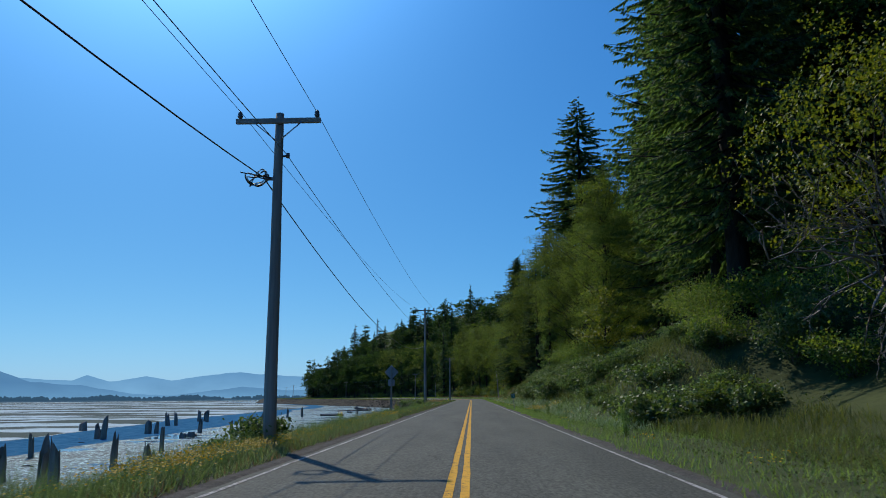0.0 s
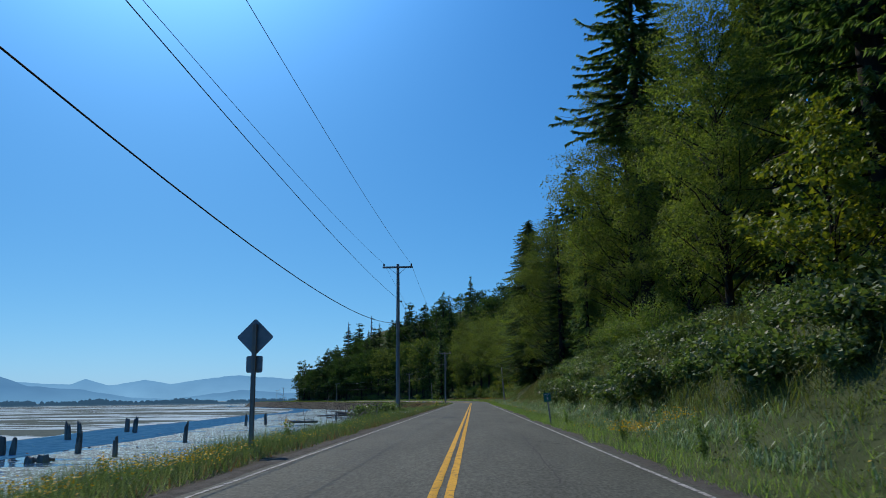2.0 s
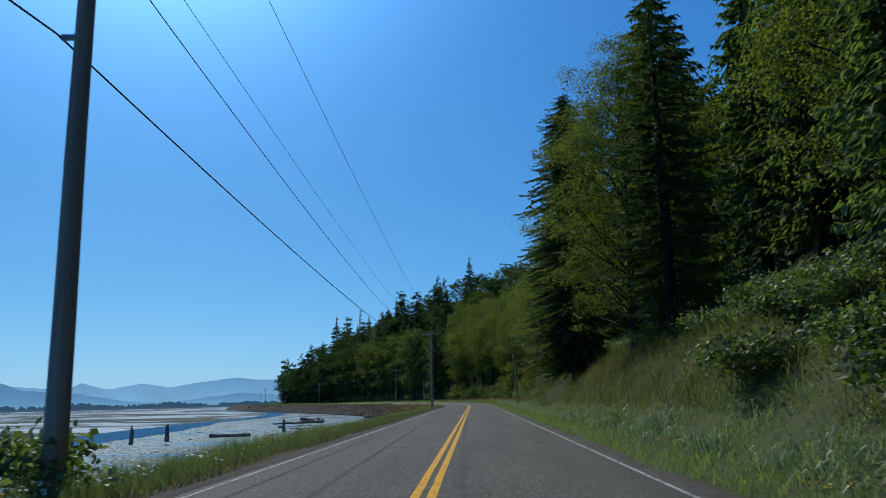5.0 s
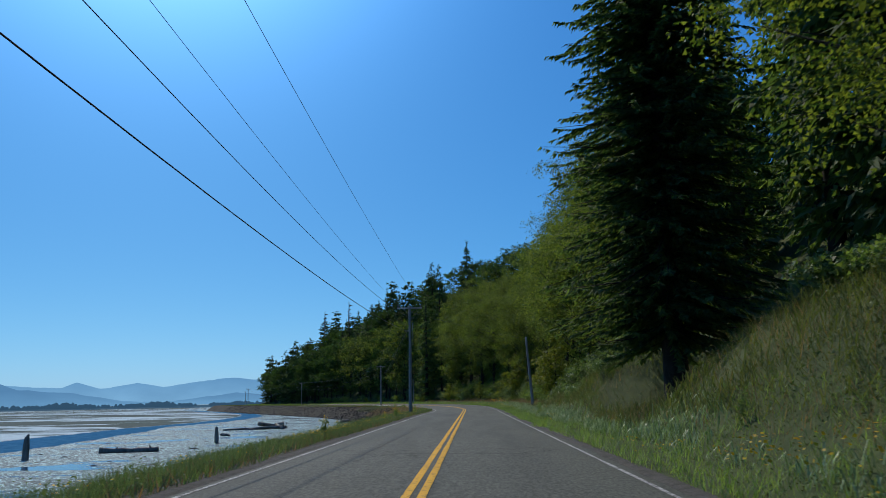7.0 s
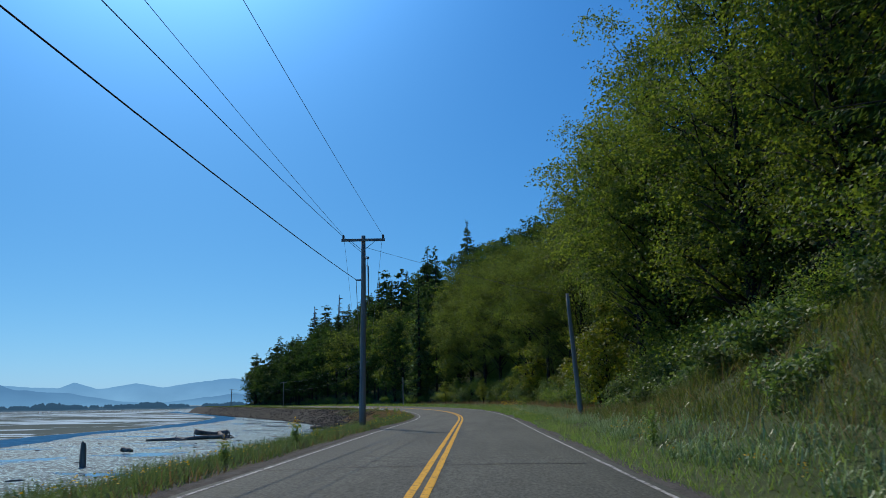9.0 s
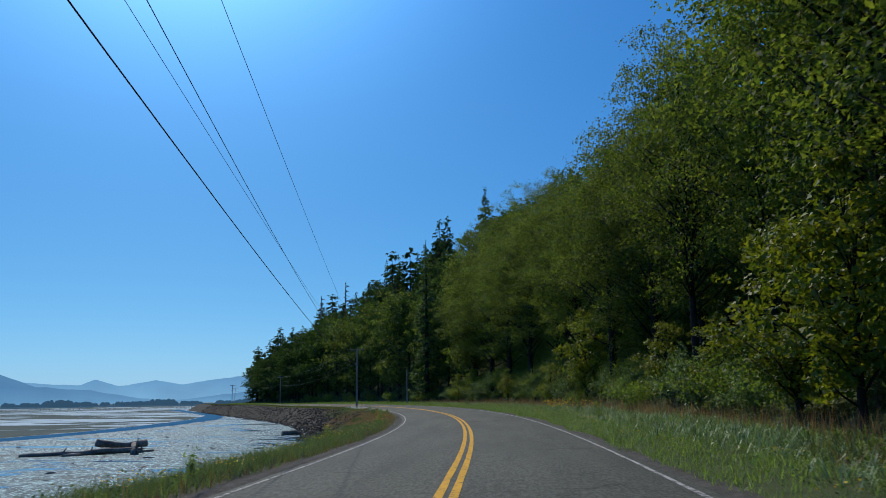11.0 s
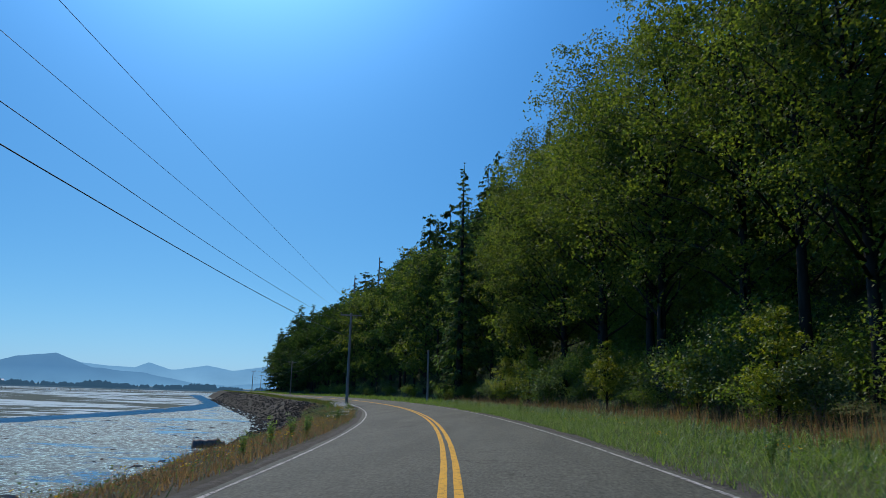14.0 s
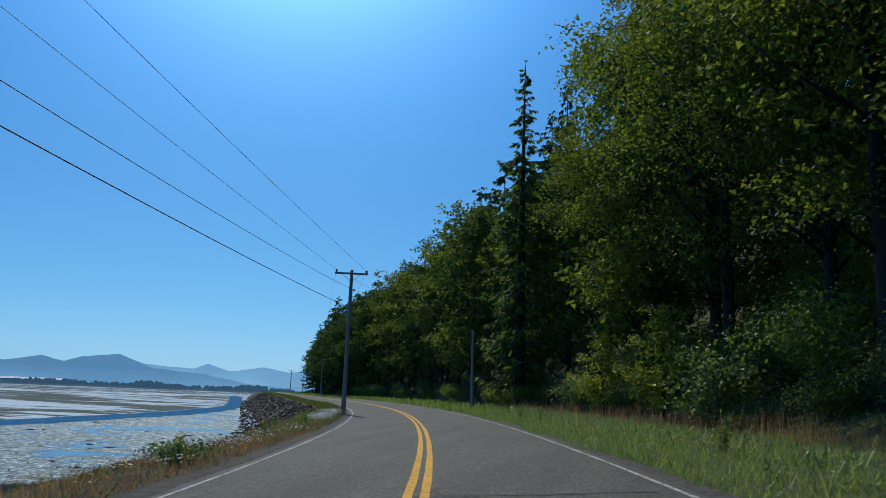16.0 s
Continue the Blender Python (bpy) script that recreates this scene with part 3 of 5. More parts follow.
# ---- plants ----
def leaf_quads(centres, normals, length, width, rng, tilt=0.9):
    """Rhombic leaves at the centres; they face their normals, roughly."""
    n = len(centres)
    d = normals + rng.normal(0, tilt, (n, 3))
    d /= np.linalg.norm(d, axis=1)[:, None] + 1e-9
    e = np.cross(d, rng.normal(0, 1, (n, 3)))
    e /= np.linalg.norm(e, axis=1)[:, None] + 1e-9
    g = np.cross(d, e)
    L = (length * rng.uniform(0.7, 1.3, n))[:, None]
    W = (width * rng.uniform(0.7, 1.3, n))[:, None]
    return np.stack((centres - e * L / 2, centres + g * W / 2 + e * L * 0.08, centres + e * L / 2, centres - g * W / 2 + e * L * 0.08), axis=1)


def leaf_tris(centres, normals, length, width, rng, tilt=0.7):
    """Small three-cornered leaves."""
    q = leaf_quads(centres, normals, length, width * 1.5, rng, tilt)
    return np.stack((q[:, 0], (q[:, 1] + q[:, 2]) / 2, (q[:, 3] * 0.8 + q[:, 2] * 0.2)), axis=1)


def branched(trunk, lines, sides, few, top):
    """The trunk, and the limbs that carry the crown."""
    part("trunk", tube_object("trunk", [trunk], BARK, sides), top)
    part("branchwork", tagged(tube_object("branchwork", lines, BARK, few), kind="stuff"), top)


def broadleaf(name, label, height, radius, base, mat, seed, leaves, leaf, clumps, gaps=0.25, cut=leaf_tris):
    """A broad-leaved tree: trunk, limbs to each clump of the crown, and the leaves."""
    rng = np.random.default_rng(seed)
    top = new(name)
    tagged(top, label, "tree")
    mid = (height + base) / 2
    half = (height - base) / 2
    centres = []
    while len(centres) < clumps:
        p = rng.normal(0, 1, 3)
        p /= np.linalg.norm(p)
        p *= rng.uniform(0.35, 1.0) ** 0.6
        w = 1.0 - 0.45 * max(0, p[2]) - 0.15 * max(0, -p[2])
        centres.append(np.array((p[0] * radius * w, p[1] * radius * w, mid + p[2] * half)))
    centres = np.array(centres)
    bend = rng.normal(0, 0.03 * height, 2)
    r0 = 0.0085 * height + 0.03

    def stem(z):
        k = z / height
        return np.array((bend[0] * k * k, bend[1] * k * k, z))
    trunk = [(stem(height * q), r0 * (1.25 - 1.6 * q) if q > 0 else r0 * 1.6) for q in (0, 0.04, 0.2, 0.4, 0.52, 0.62, 0.72)]
    trunk[0] = (stem(0) - np.array((0, 0, 0.8)), r0 * 1.7)
    lines = []
    for c in centres:
        z0 = min(max(c[2] - np.hypot(c[0], c[1]) * rng.uniform(0.5, 1.0), base * 0.7), height * (0.7 if height > 10 else 0.5))
        a = stem(z0)
        b = (a + c) / 2 + rng.normal(0, 0.06 * radius, 3) + (0, 0, 0.05 * radius)
        rr = r0 * 0.35 * (1.1 - z0 / height)
        lines.append([(a, rr + 0.012), (b, rr * 0.6 + 0.006), (c, 0.006)])
    branched(trunk, lines, 7, 3, top)
    per = leaves // clumps
    few = max(6, per // 26)
    pts, nor = [], []
    size = radius * 1.25 / clumps ** 0.36
    for c in centres:
        d = rng.normal(0, 1, (few, 3))
        d /= np.linalg.norm(d, axis=1)[:, None]
        d[:, 2] = np.where((d[:, 2] < -0.1) & (rng.uniform(0, 1, few) < 0.7), -d[:, 2], d[:, 2])
        rad = size * rng.uniform(0.75, 1.25) * rng.uniform(0.3, 1.0, few) ** 0.5
        spray = c + d * rad[:, None] * np.array((1.1, 1.1, 0.7))
        which = rng.integers(0, few, per)
        off = rng.normal(0, 1, (per, 3))
        off *= (size * 0.46 * rng.uniform(0.1, 1.0, per) ** 0.45 * rng.uniform(0.7, 1.3, few)[which] / np.linalg.norm(off, axis=1))[:, None]
        off[:, 2] *= 0.6
        off[:, 2] -= 0.35 * np.hypot(off[:, 0], off[:, 1])
        q = spray[which] + off
        keep = rng.uniform(0, 1, per) > gaps * 0.4
        pts.append(q[keep])
        nor.append((d[which] * 0.6 + np.array((0, 0, 0.55)))[keep])
    # larger leaves fill the heart of the crown
    n = leaves // 9
    d = rng.normal(0, 1, (n, 3))
    d *= (rng.uniform(0.1, 1.0, n) ** 0.5 / np.linalg.norm(d, axis=1))[:, None]
    heart = d * np.array((radius * 0.70, radius * 0.70, half * 0.82))
    heart[:, :2] *= (1.0 - 0.40 * np.maximum(0, d[:, 2]))[:, None]
    heart[:, 2] += mid
    cut_leaves = np.concatenate((cut(np.concatenate(pts), np.concatenate(nor), leaf, leaf * 0.66, rng, 0.75), cut(heart, d + np.array((0, 0, 0.5)), leaf * 1.5, leaf * 1.1, rng, 0.75)))
    crown_ob = quads_object("crown", cut_leaves, mat)
    part("crown", crown_ob, top)
    return top


def spruce(name, label, height, radius, base, seed, whorls, arms, sprays, spray, thin=0.0, mat=None, slim=0.15, cone=0.62, bare=1, short=0.55, hang=0.0, heap=0.75):
    """A spruce: tapered trunk, whorls of drooping boughs, flat hanging sprays of needles."""
    rng = np.random.default_rng(seed)
    top = new(name)
    tagged(top, label, "tree")
    r0 = 0.012 * height + 0.06
    trunk = [((0, 0, -0.8), r0 * 1.5), ((0, 0, 1), r0 * 1.1), ((0, 0, height * 0.5), r0 * 0.65), ((0, 0, height), 0.02)]
    lines, quads = [], []
    for i in range(whorls):
        k = (i + 0.5) / whorls
        z = base + (height - base) * k ** 0.92
        reach = radius * ((1 - k) ** cone * 0.96 + 0.04) * min(1.0, 0.7 + k * 2.2) * rng.uniform(0.78, 1.12)
        for j in range(arms):
            if rng.uniform() < thin:
                continue
            ang = 2 * math.pi * (j + rng.uniform(-0.4, 0.4)) / arms + i * 1.9
            L = reach * rng.uniform(short, 1.1)
            out = np.array((math.cos(ang), math.sin(ang), 0))
            zz = z + rng.uniform(-1.1, 1.1) * height / whorls
            droop = L * (rng.uniform(0.16, 0.42) + hang)
            lift = L * rng.uniform(0.0, 0.16)

            def bough(q):
                return out * (L * q) + np.array((0, 0, zz - droop * q + lift * q ** 4 * 2))
            if (i + j) % bare == 0:
                lines.append([(bough(0), 0.012 * L + 0.012), (bough(0.55), 0.007 * L + 0.008), (bough(1.0), 0.008)])
            m = max(3, int(sprays * (0.35 + 0.65 * L / radius)))
            q = rng.uniform(0.12, 1.0, m) ** heap
            at = out * (L * q)[:, None]
            at[:, 2] = zz - droop * q + lift * q ** 4 * 2
            across = np.array((-out[1], out[0], 0))
            sgn = rng.choice((-1.0, 1.0), m)
            spread = rng.uniform(0.25, 1.1, m)
            d = out * np.cos(spread)[:, None] + across * (np.sin(spread) * sgn)[:, None]
            d[:, 2] = -rng.uniform(0.15, 1.7, m)
            d /= np.linalg.norm(d, axis=1)[:, None]
            ln = (spray * (0.3 + 0.7 * min(1.0, 1.6 * reach / radius)) * rng.uniform(0.6, 1.3, m) * (1.15 - 0.5 * q))[:, None]
            nrm = np.array((0, 0, 1.0)) + rng.normal(0, 0.45, (m, 3))
            w = np.cross(d, nrm)
            w /= np.linalg.norm(w, axis=1)[:, None]
            w *= ln * slim
            if bare > 1:
                quads.append(np.stack((at + w * 1.3, at + d * ln, at - w * 1.3), axis=1))
            else:
                quads.append(np.stack((at, at + d * ln * 0.45 + w, at + d * ln, at + d * ln * 0.45 - w), axis=1))
    tip = np.array([[(0, 0, height + 0.5), (0.12, 0, height - 0.6), (0, 0, height - 0.9), (-0.12, 0, height - 0.6)]])
    if bare > 1:
        tip = tip[:, :3]
    branched(trunk, lines, 8, 3, top)
    part("crown", quads_object("crown", np.concatenate(quads + [tip]), mat or SPRUCE), top)
    return top


class Stock:
    """Prototypes that are set out again and again, each the first time as itself."""

    def __init__(self, *made):
        self.made, self.used, self.turn = made, set(), 0

    def put(self, at, size, spin, which=None, wide=1.0, label="", group=""):
        i = self.turn % len(self.made) if which is None else which
        self.turn += 1
        m = Matrix.LocRotScale(Vector(at), Euler((0, 0, spin)), Vector((size * wide, size * wide, size)))
        ob = self.made[i]
        if i in self.used:
            ob = copy_thing(ob, Matrix.LocRotScale(Vector(at), Euler((0, 0, spin)), None))
            ob.scale = (size * wide, size * wide, size)
        else:
            self.used.add(i)
            ob.matrix_basis = m
        if label:
            tagged(ob, label)
        return tagged(ob, group=group) if group else ob


# heights are for size 1
big_spruce = Stock(
    spruce("spruce_tree", "tall dark spruce with drooping boughs on the bank", 40, 6.6, 1.0, 11, 64, 8, 130, 0.55, slim=0.15, bare=2),
    spruce("spruce_tree", "tall dark spruce with drooping boughs on the bank", 40, 6.8, 1.5, 12, 60, 8, 130, 0.55, 0.1, slim=0.15, bare=2),
    spruce("spruce_tree", "tall dark spruce with a high crown behind the alders", 40, 6.8, 20.0, 13, 34, 9, 150, 0.6, 0.05, slim=0.16, bare=2),
    spruce("spruce_tree", "broad dark spruce hanging over the verge", 40, 6.4, 4.6, 14, 92, 11, 165, 0.5, slim=0.16, cone=0.42, bare=2, short=0.6, hang=0.3, heap=1.15),
    spruce("spruce_tree", "huge dark spruce with boughs hanging over the bank", 40, 6.8, 5.0, 15, 80, 11, 150, 0.42, slim=0.18, cone=0.5, bare=2, short=0.75, hang=0.25))
mid_spruce = Stock(
    spruce("spruce_tree", "dark spruce among the hillside woods", 26, 4.8, 1.0, 21, 44, 8, 44, 0.8, slim=0.18, bare=2),
    spruce("spruce_tree", "dark spruce among the hillside woods", 26, 4.4, 1.5, 22, 40, 8, 44, 0.8, 0.12, slim=0.18, bare=2))
ragged_spruce = Stock(spruce("spruce_tree", "thin ragged spruce at the edge of the woods", 26, 4.2, 2.0, 23, 30, 8, 44, 0.8, 0.12, slim=0.18, cone=0.8, bare=1))
far_spruce = Stock(
    spruce("spruce_tree", "dark spruce standing above the far hillside woods", 26, 5.6, 0.8, 31, 26, 9, 17, 1.25, 0.1, slim=0.24, cone=0.8, bare=7, mat=FAR_SPRUCE),
    spruce("spruce_tree", "dark spruce standing above the far hillside woods", 26, 5.2, 1.5, 32, 22, 9, 19, 1.2, 0.2, slim=0.24, cone=0.6, bare=7, mat=FAR_SPRUCE),
    spruce("spruce_tree", "ragged dark spruce with a blunt top on the ridge", 26, 5.0, 6.0, 33, 17, 8, 22, 1.2, 0.3, slim=0.24, cone=0.4, bare=7, mat=FAR_SPRUCE))
big_alder = Stock(
    broadleaf("alder_tree", "leafy green alder leaning over the verge", 20, 5.0, 0.8, ALDER, 41, 40000, 0.165, 74),
    broadleaf("alder_tree", "leafy green alder leaning over the verge", 20, 4.6, 0.8, ALDER, 42, 40000, 0.16, 76))
hero_alder = Stock(broadleaf("alder_tree", "leafy green alder overhanging the roadside bank", 20, 5.0, 0.8, ALDER, 43, 56000, 0.14, 90))
maple_tree = Stock(broadleaf("maple_tree", "maple with yellow-green leaves hanging before dark woods", 12, 4.4, 3.4, MAPLE, 44, 9500, 0.15, 34, 0.5))
mid_alder = Stock(
    broadleaf("alder_tree", "green alder in the wall of woods beside the road", 20, 4.8, 3.2, ALDER, 51, 21000, 0.175, 64),
    broadleaf("alder_tree", "green alder in the wall of woods beside the road", 20, 5.4, 4.2, ALDER, 52, 21000, 0.175, 66),
    broadleaf("alder_tree", "green alder in the wall of woods beside the road", 20, 4.4, 2.0, ALDER, 53, 21000, 0.175, 60))
wood_alder = Stock(
    broadleaf("alder_tree", "green alder behind the first trees", 20, 5.0, 0.5, ALDER, 55, 4600, 0.40, 40, 0.2),
    broadleaf("alder_tree", "green alder behind the first trees", 20, 4.6, 0.4, SHADED_ALDER, 56, 4600, 0.40, 38, 0.2))
far_alder = Stock(
    broadleaf("alder_tree", "round green alder on the far wooded hillside", 20, 5.8, 0.3, SHADED_ALDER, 61, 3100, 0.62, 30, 0.12),
    broadleaf("alder_tree", "round green alder on the far wooded hillside", 20, 5.2, 0.3, SHADED_ALDER, 62, 3100, 0.60, 28, 0.12))
maple = Stock(
    broadleaf("maple_sapling", "young maple with yellow-green leaves on the bank", 6, 2.0, 0.2, MAPLE, 71, 5200, 0.17, 34),
    broadleaf("maple_sapling", "young maple with yellow-green leaves on the bank", 6, 1.7, 0.2, MAPLE, 72, 5000, 0.17, 30))


def bush(name, label, radius, height, mat, seed, leaves, leaf, cut=leaf_quads):
    """Stems that arch out of one root, and leaves along and above them."""
    rng = np.random.default_rng(seed)
    top = new(name)
    tagged(top, label, "bush")
    lines, pts = [], []
    for i in range(18):
        ang, reach = rng.uniform(0, 6.283), radius * rng.uniform(0.4, 1.05)
        up = height * rng.uniform(0.6, 1.15) * (1.15 - 0.5 * reach / radius)
        out = np.array((math.cos(ang), math.sin(ang), 0))

        def arch(q):
            return out * (reach * q) + np.array((0, 0, up * (1 - (1 - q) ** 2) - 0.35 * up * q ** 3))
        lines.append([(arch(q), 0.013 * (1.15 - q)) for q in (0, 0.3, 0.6, 0.85, 1.0)])
        n = leaves // 18
        q = rng.uniform(0.03, 1.0, n) ** 0.7
        p = np.array([arch(x) for x in q]) + rng.normal(0, 0.13 * radius, (n, 3)) * np.array((1, 1, 0.7))
        pts.append(p)
    pts = np.concatenate(pts)
    pts[:, 2] = np.abs(pts[:, 2])
    part("branchwork", tagged(tube_object("branchwork", lines, TWIG, 3), kind="stuff"), top)
    nrm = np.stack((pts[:, 0] / radius * 0.4, pts[:, 1] / radius * 0.4, np.full(len(pts), 0.8)), axis=1)
    part("foliage", quads_object("foliage", cut(pts, nrm, leaf, leaf * 0.7, rng, 1.0), mat), top)
    return top


bramble = Stock(
    bush("bramble_bush", "tangled green bramble bush on the roadside bank", 1.5, 1.3, BRAMBLE, 81, 2300, 0.16, leaf_tris),
    bush("bramble_bush", "tangled green bramble bush on the roadside bank", 1.7, 1.1, BRAMBLE, 82, 2300, 0.16, leaf_tris),
    bush("bramble_bush", "tangled green bramble bush on the roadside bank", 1.3, 1.5, BRAMBLE, 83, 2300, 0.16, leaf_tris))
thicket = Stock(
    bush("thicket_bush", "dense green thicket bush at the foot of the woods", 2.2, 2.8, UNDER, 85, 2500, 0.16, leaf_tris),
    bush("thicket_bush", "dense green thicket bush at the foot of the woods", 2.0, 3.2, BRAMBLE, 86, 2500, 0.16, leaf_tris))

understory = Stock(bush("understory_bush", "tall dark green understory bush between the trunks", 3.2, 4.4, UNDER, 87, 5200, 0.15, leaf_tris))


def on_land(s, u, sink=0.05):
    x, y, z = land(s, u)
    return (x, y, z - sink)


rng = random.Random(3)
# the trees that stand out beside the straight: s, u, height, width
for i, (s, u, h, w) in enumerate(((81, 18.0, 44, 1.1), (128.6, 9.6, 16.5, 1.35), (170, 13.5, 27, 1.2), (60, 24, 38, 1.1))):
    big_spruce.put(on_land(s, u), h / 40, rng.uniform(0, 6), i % 2, w)
big_spruce.put(on_land(153.5, 8.6), 24.5 / 40, 0.6, 3, 1.36)
big_spruce.put(on_land(102, 12.6), 29.5 / 40, 1.0, 2, 1.28)
big_spruce.put(on_land(56.5, 13.4), 38 / 40, 0.4, 4, 1.02)
big_spruce.put(on_land(67.5, 16.0), 36 / 40, 2.1, 4, 1.0)
for s, u, h, w in ((143, 13.3, 25, 1.2), (109, 9.4, 12.5, 0.9), (95, 19, 26, 1.0), (124, 19, 24, 1.0), (62, 21, 34, 1.0)):
    mid_spruce.put(on_land(s, u), h / 26, rng.uniform(0, 6), wide=w)
for s, u, h, w in ((97, 14.0, 18, 1.0), (114, 12, 17, 0.95), (199, 12.4, 26, 1.05), (186, 12.5, 22, 1.05), (30, 14, 18, 1.0), (177, 12.5, 20, 1.0), (237, 14, 20, 1.0), (299, 12.6, 25, 1.1)):
    big_alder.put(on_land(s, u), h / 20, rng.uniform(0, 6), wide=w)
for s, u, h, w in ((82, 11.4, 16.0, 1.0), (105, 12.2, 21, 1.1), (135, 9.2, 18, 1.1)):
    hero_alder.put(on_land(s, u), h / 20, rng.uniform(0, 6), wide=w)
maple_tree.put(on_land(40, 11.6), 0.96, 0.8, wide=0.82)
for s, u, h in ((66, 8.4, 5.2), (204, 9.4, 7.5), (208.5, 9.8, 6.5), (218, 10.8, 4.2), (225, 10.6, 4.5), (259.5, 10.0, 3.2), (253, 10.0, 3.8), (243.5, 10.6, 7.4), (299, 9.8, 4.6), (272, 10.0, 4.0), (290, 9.7, 5.0)):
    maple.put(on_land(s, u), h / 6, rng.uniform(0, 6))
# the wooded hillside
for row, (u0, u1, step, s0, s1) in enumerate(((20, 24, 8.5, 10, 200), (29, 33, 12, 20, 200), (40, 46, 14, 40, 205))):
    s = s0
    while s < s1:
        u = rng.uniform(u0, u1)
        tall = rng.uniform(0.85, 1.15)
        if rng.random() < 0.55:
            (mid_spruce if row == 0 else far_spruce).put(on_land(s, u), tall * 1.05, rng.uniform(0, 6))
        else:
            (wood_alder if row == 0 else far_alder).put(on_land(s, u), tall * 1.0, rng.uniform(0, 6), wide=1.1)
        s += step * rng.uniform(0.8, 1.2)
for row, (u0, u1, step, high) in enumerate(((11.5, 14.0, 5.5, 1.15), (18, 23, 7.0, 0.86), (28, 34, 9.0, 1.05), (40, 48, 14.0, 0.9))):
    s = 200.0
    while s < 557:
        u = rng.uniform(u0, u1)
        if s > 525:
            u = min(u, 8 + (580 - s) * 0.8 + rng.uniform(0, 6))
        tall = rng.uniform(0.9, 1.08) * high * (1 - 0.25 * ease(s, 420, 560))
        near, mid = s < 296 and row == 0, (s < 400 and row == 0) or (s < 330 and row == 1)
        if row == 0:
            tall *= 1 - 0.12 * ease(s, 222, 228) * (1 - ease(s, 255, 265)) + 0.10 * ease(s, 250, 270) * (1 - ease(s, 298, 304)) - 0.2 * ease(s, 302, 306) * (1 - ease(s, 332, 340))
        pine = rng.random() < (0.08, 0.16, 0.30, 0.4)[row] + (0.1 if s > 450 else 0)
        if row < 2 and s < 430:
            pine = False
        if pine:
            (mid_spruce if near or mid else far_spruce).put(on_land(s, u), tall * (1.0 if row == 0 else 0.78), rng.uniform(0, 6), wide=rng.uniform(1.2, 1.5))
        else:
            (mid_alder if near else wood_alder if mid else far_alder).put(on_land(s, u), tall, rng.uniform(0, 6), wide=rng.uniform(0.85, 1.1) if row == 0 else rng.uniform(0.95, 1.25))
        s += step * rng.uniform(0.8, 1.2)
# trees that stand out against the sky: s, u, height of the top, width
for s, u, top, w in ((351.5, 35, 50.2, 1.1), (367.5, 30, 45.3, 1.0), (419.5, 34.5, 47.6, 1.0), (425, 34.5, 45.5, 0.8), (558, 44.0, 47.5, 1.2), (573.5, 16.5, 26.5, 1.0), (566, 18, 21, 1.0), (450, 36, 41.5, 1.0), (390, 30, 43, 1.1), (402, 31, 41, 0.9), (348, 24, 41, 0.9), (520, 40, 47, 1.1), (440, 33, 40.5, 0.8)):
    x, y, z = land(s, u)
    far_spruce.put((x, y, z - 0.3), (top - z) / 26, s, wide=w * 26 / max(top - z, 16))
x, y, z = land(318.5, 9.6)
ragged_spruce.put((x, y, z - 0.2), (28.7 - z) / 26, 1.0)


def dead_snag(at, height):
    """A dead conifer: a bare pole with a few broken limbs near its top."""
    g = np.random.default_rng(77)
    lines = [[((0, 0, -0.5), 0.5), ((0, 0, height * 0.6), 0.36), ((0.1, 0, height), 0.14)]]
    for k in range(16):
        z = height * (0.55 + 0.44 * k / 16)
        a = g.uniform(0, 6.28)
        r = g.uniform(1.2, 3.6) * (1.2 - 0.5 * k / 16)
        lines.append([((0, 0, z), 0.2), ((math.cos(a) * r, math.sin(a) * r, z + g.uniform(-0.3, 0.8)), 0.1)])
    ob = tube_object("dead_snag", lines, TWIG, 5)
    ob.matrix_basis = Matrix.Translation(at)
    tagged(ob, "bare dead conifer standing above the woods", "tree")


x, y, z = land(495, 39.3)
dead_snag((x, y, z), 48.5 - z)
x, y, z = land(552.5, 42.5)
dead_snag((x, y, z), 50.2 - z)
# brambles over the bank, thickets at the foot of the woods
s = 47.0
while s < 200:
    for u0 in (6.6, 8.2, 10.0):
        if (s > 172 and u0 < 8) or (145 < s < 161 and u0 < 12) or (114 < s < 146 and u0 < 9):
            continue
        if lump(s, u0 * 2.0, 7.0, 71.0) < {6.6: 0.12, 8.2: -0.18, 10.0: -0.5}[u0] - (0.5 if s < 112 else 0.0):
            continue
        u = u0 + rng.uniform(-0.6, 0.6)
        bramble.put(on_land(s + rng.uniform(-1, 1), u, 0.15), rng.uniform(0.55, 1.15), rng.uniform(0, 6))
    s += rng.uniform(2.4, 3.3)
for s, u, k in ((47, 9.4, 0.6), (49, 12.6, 0.9), (52, 10.8, 0.8), (26, 14.5, 1.0), (46.5, 13.6, 0.9), (49.5, 13.9, 1.0), (53, 13.5, 1.1), (44, 15.5, 1.0), (36, 16.5, 1.2)):
    thicket.put(on_land(s, u, 0.1), k, s)
s = 192.0
while s < 450:
    thicket.put(on_land(s, 10.2 + rng.uniform(-0.8, 1.2), 0.1), rng.uniform(0.5, 1.15), rng.uniform(0, 6))
    s += rng.uniform(2.4, 4.6) * (1 if s < 330 else 2)
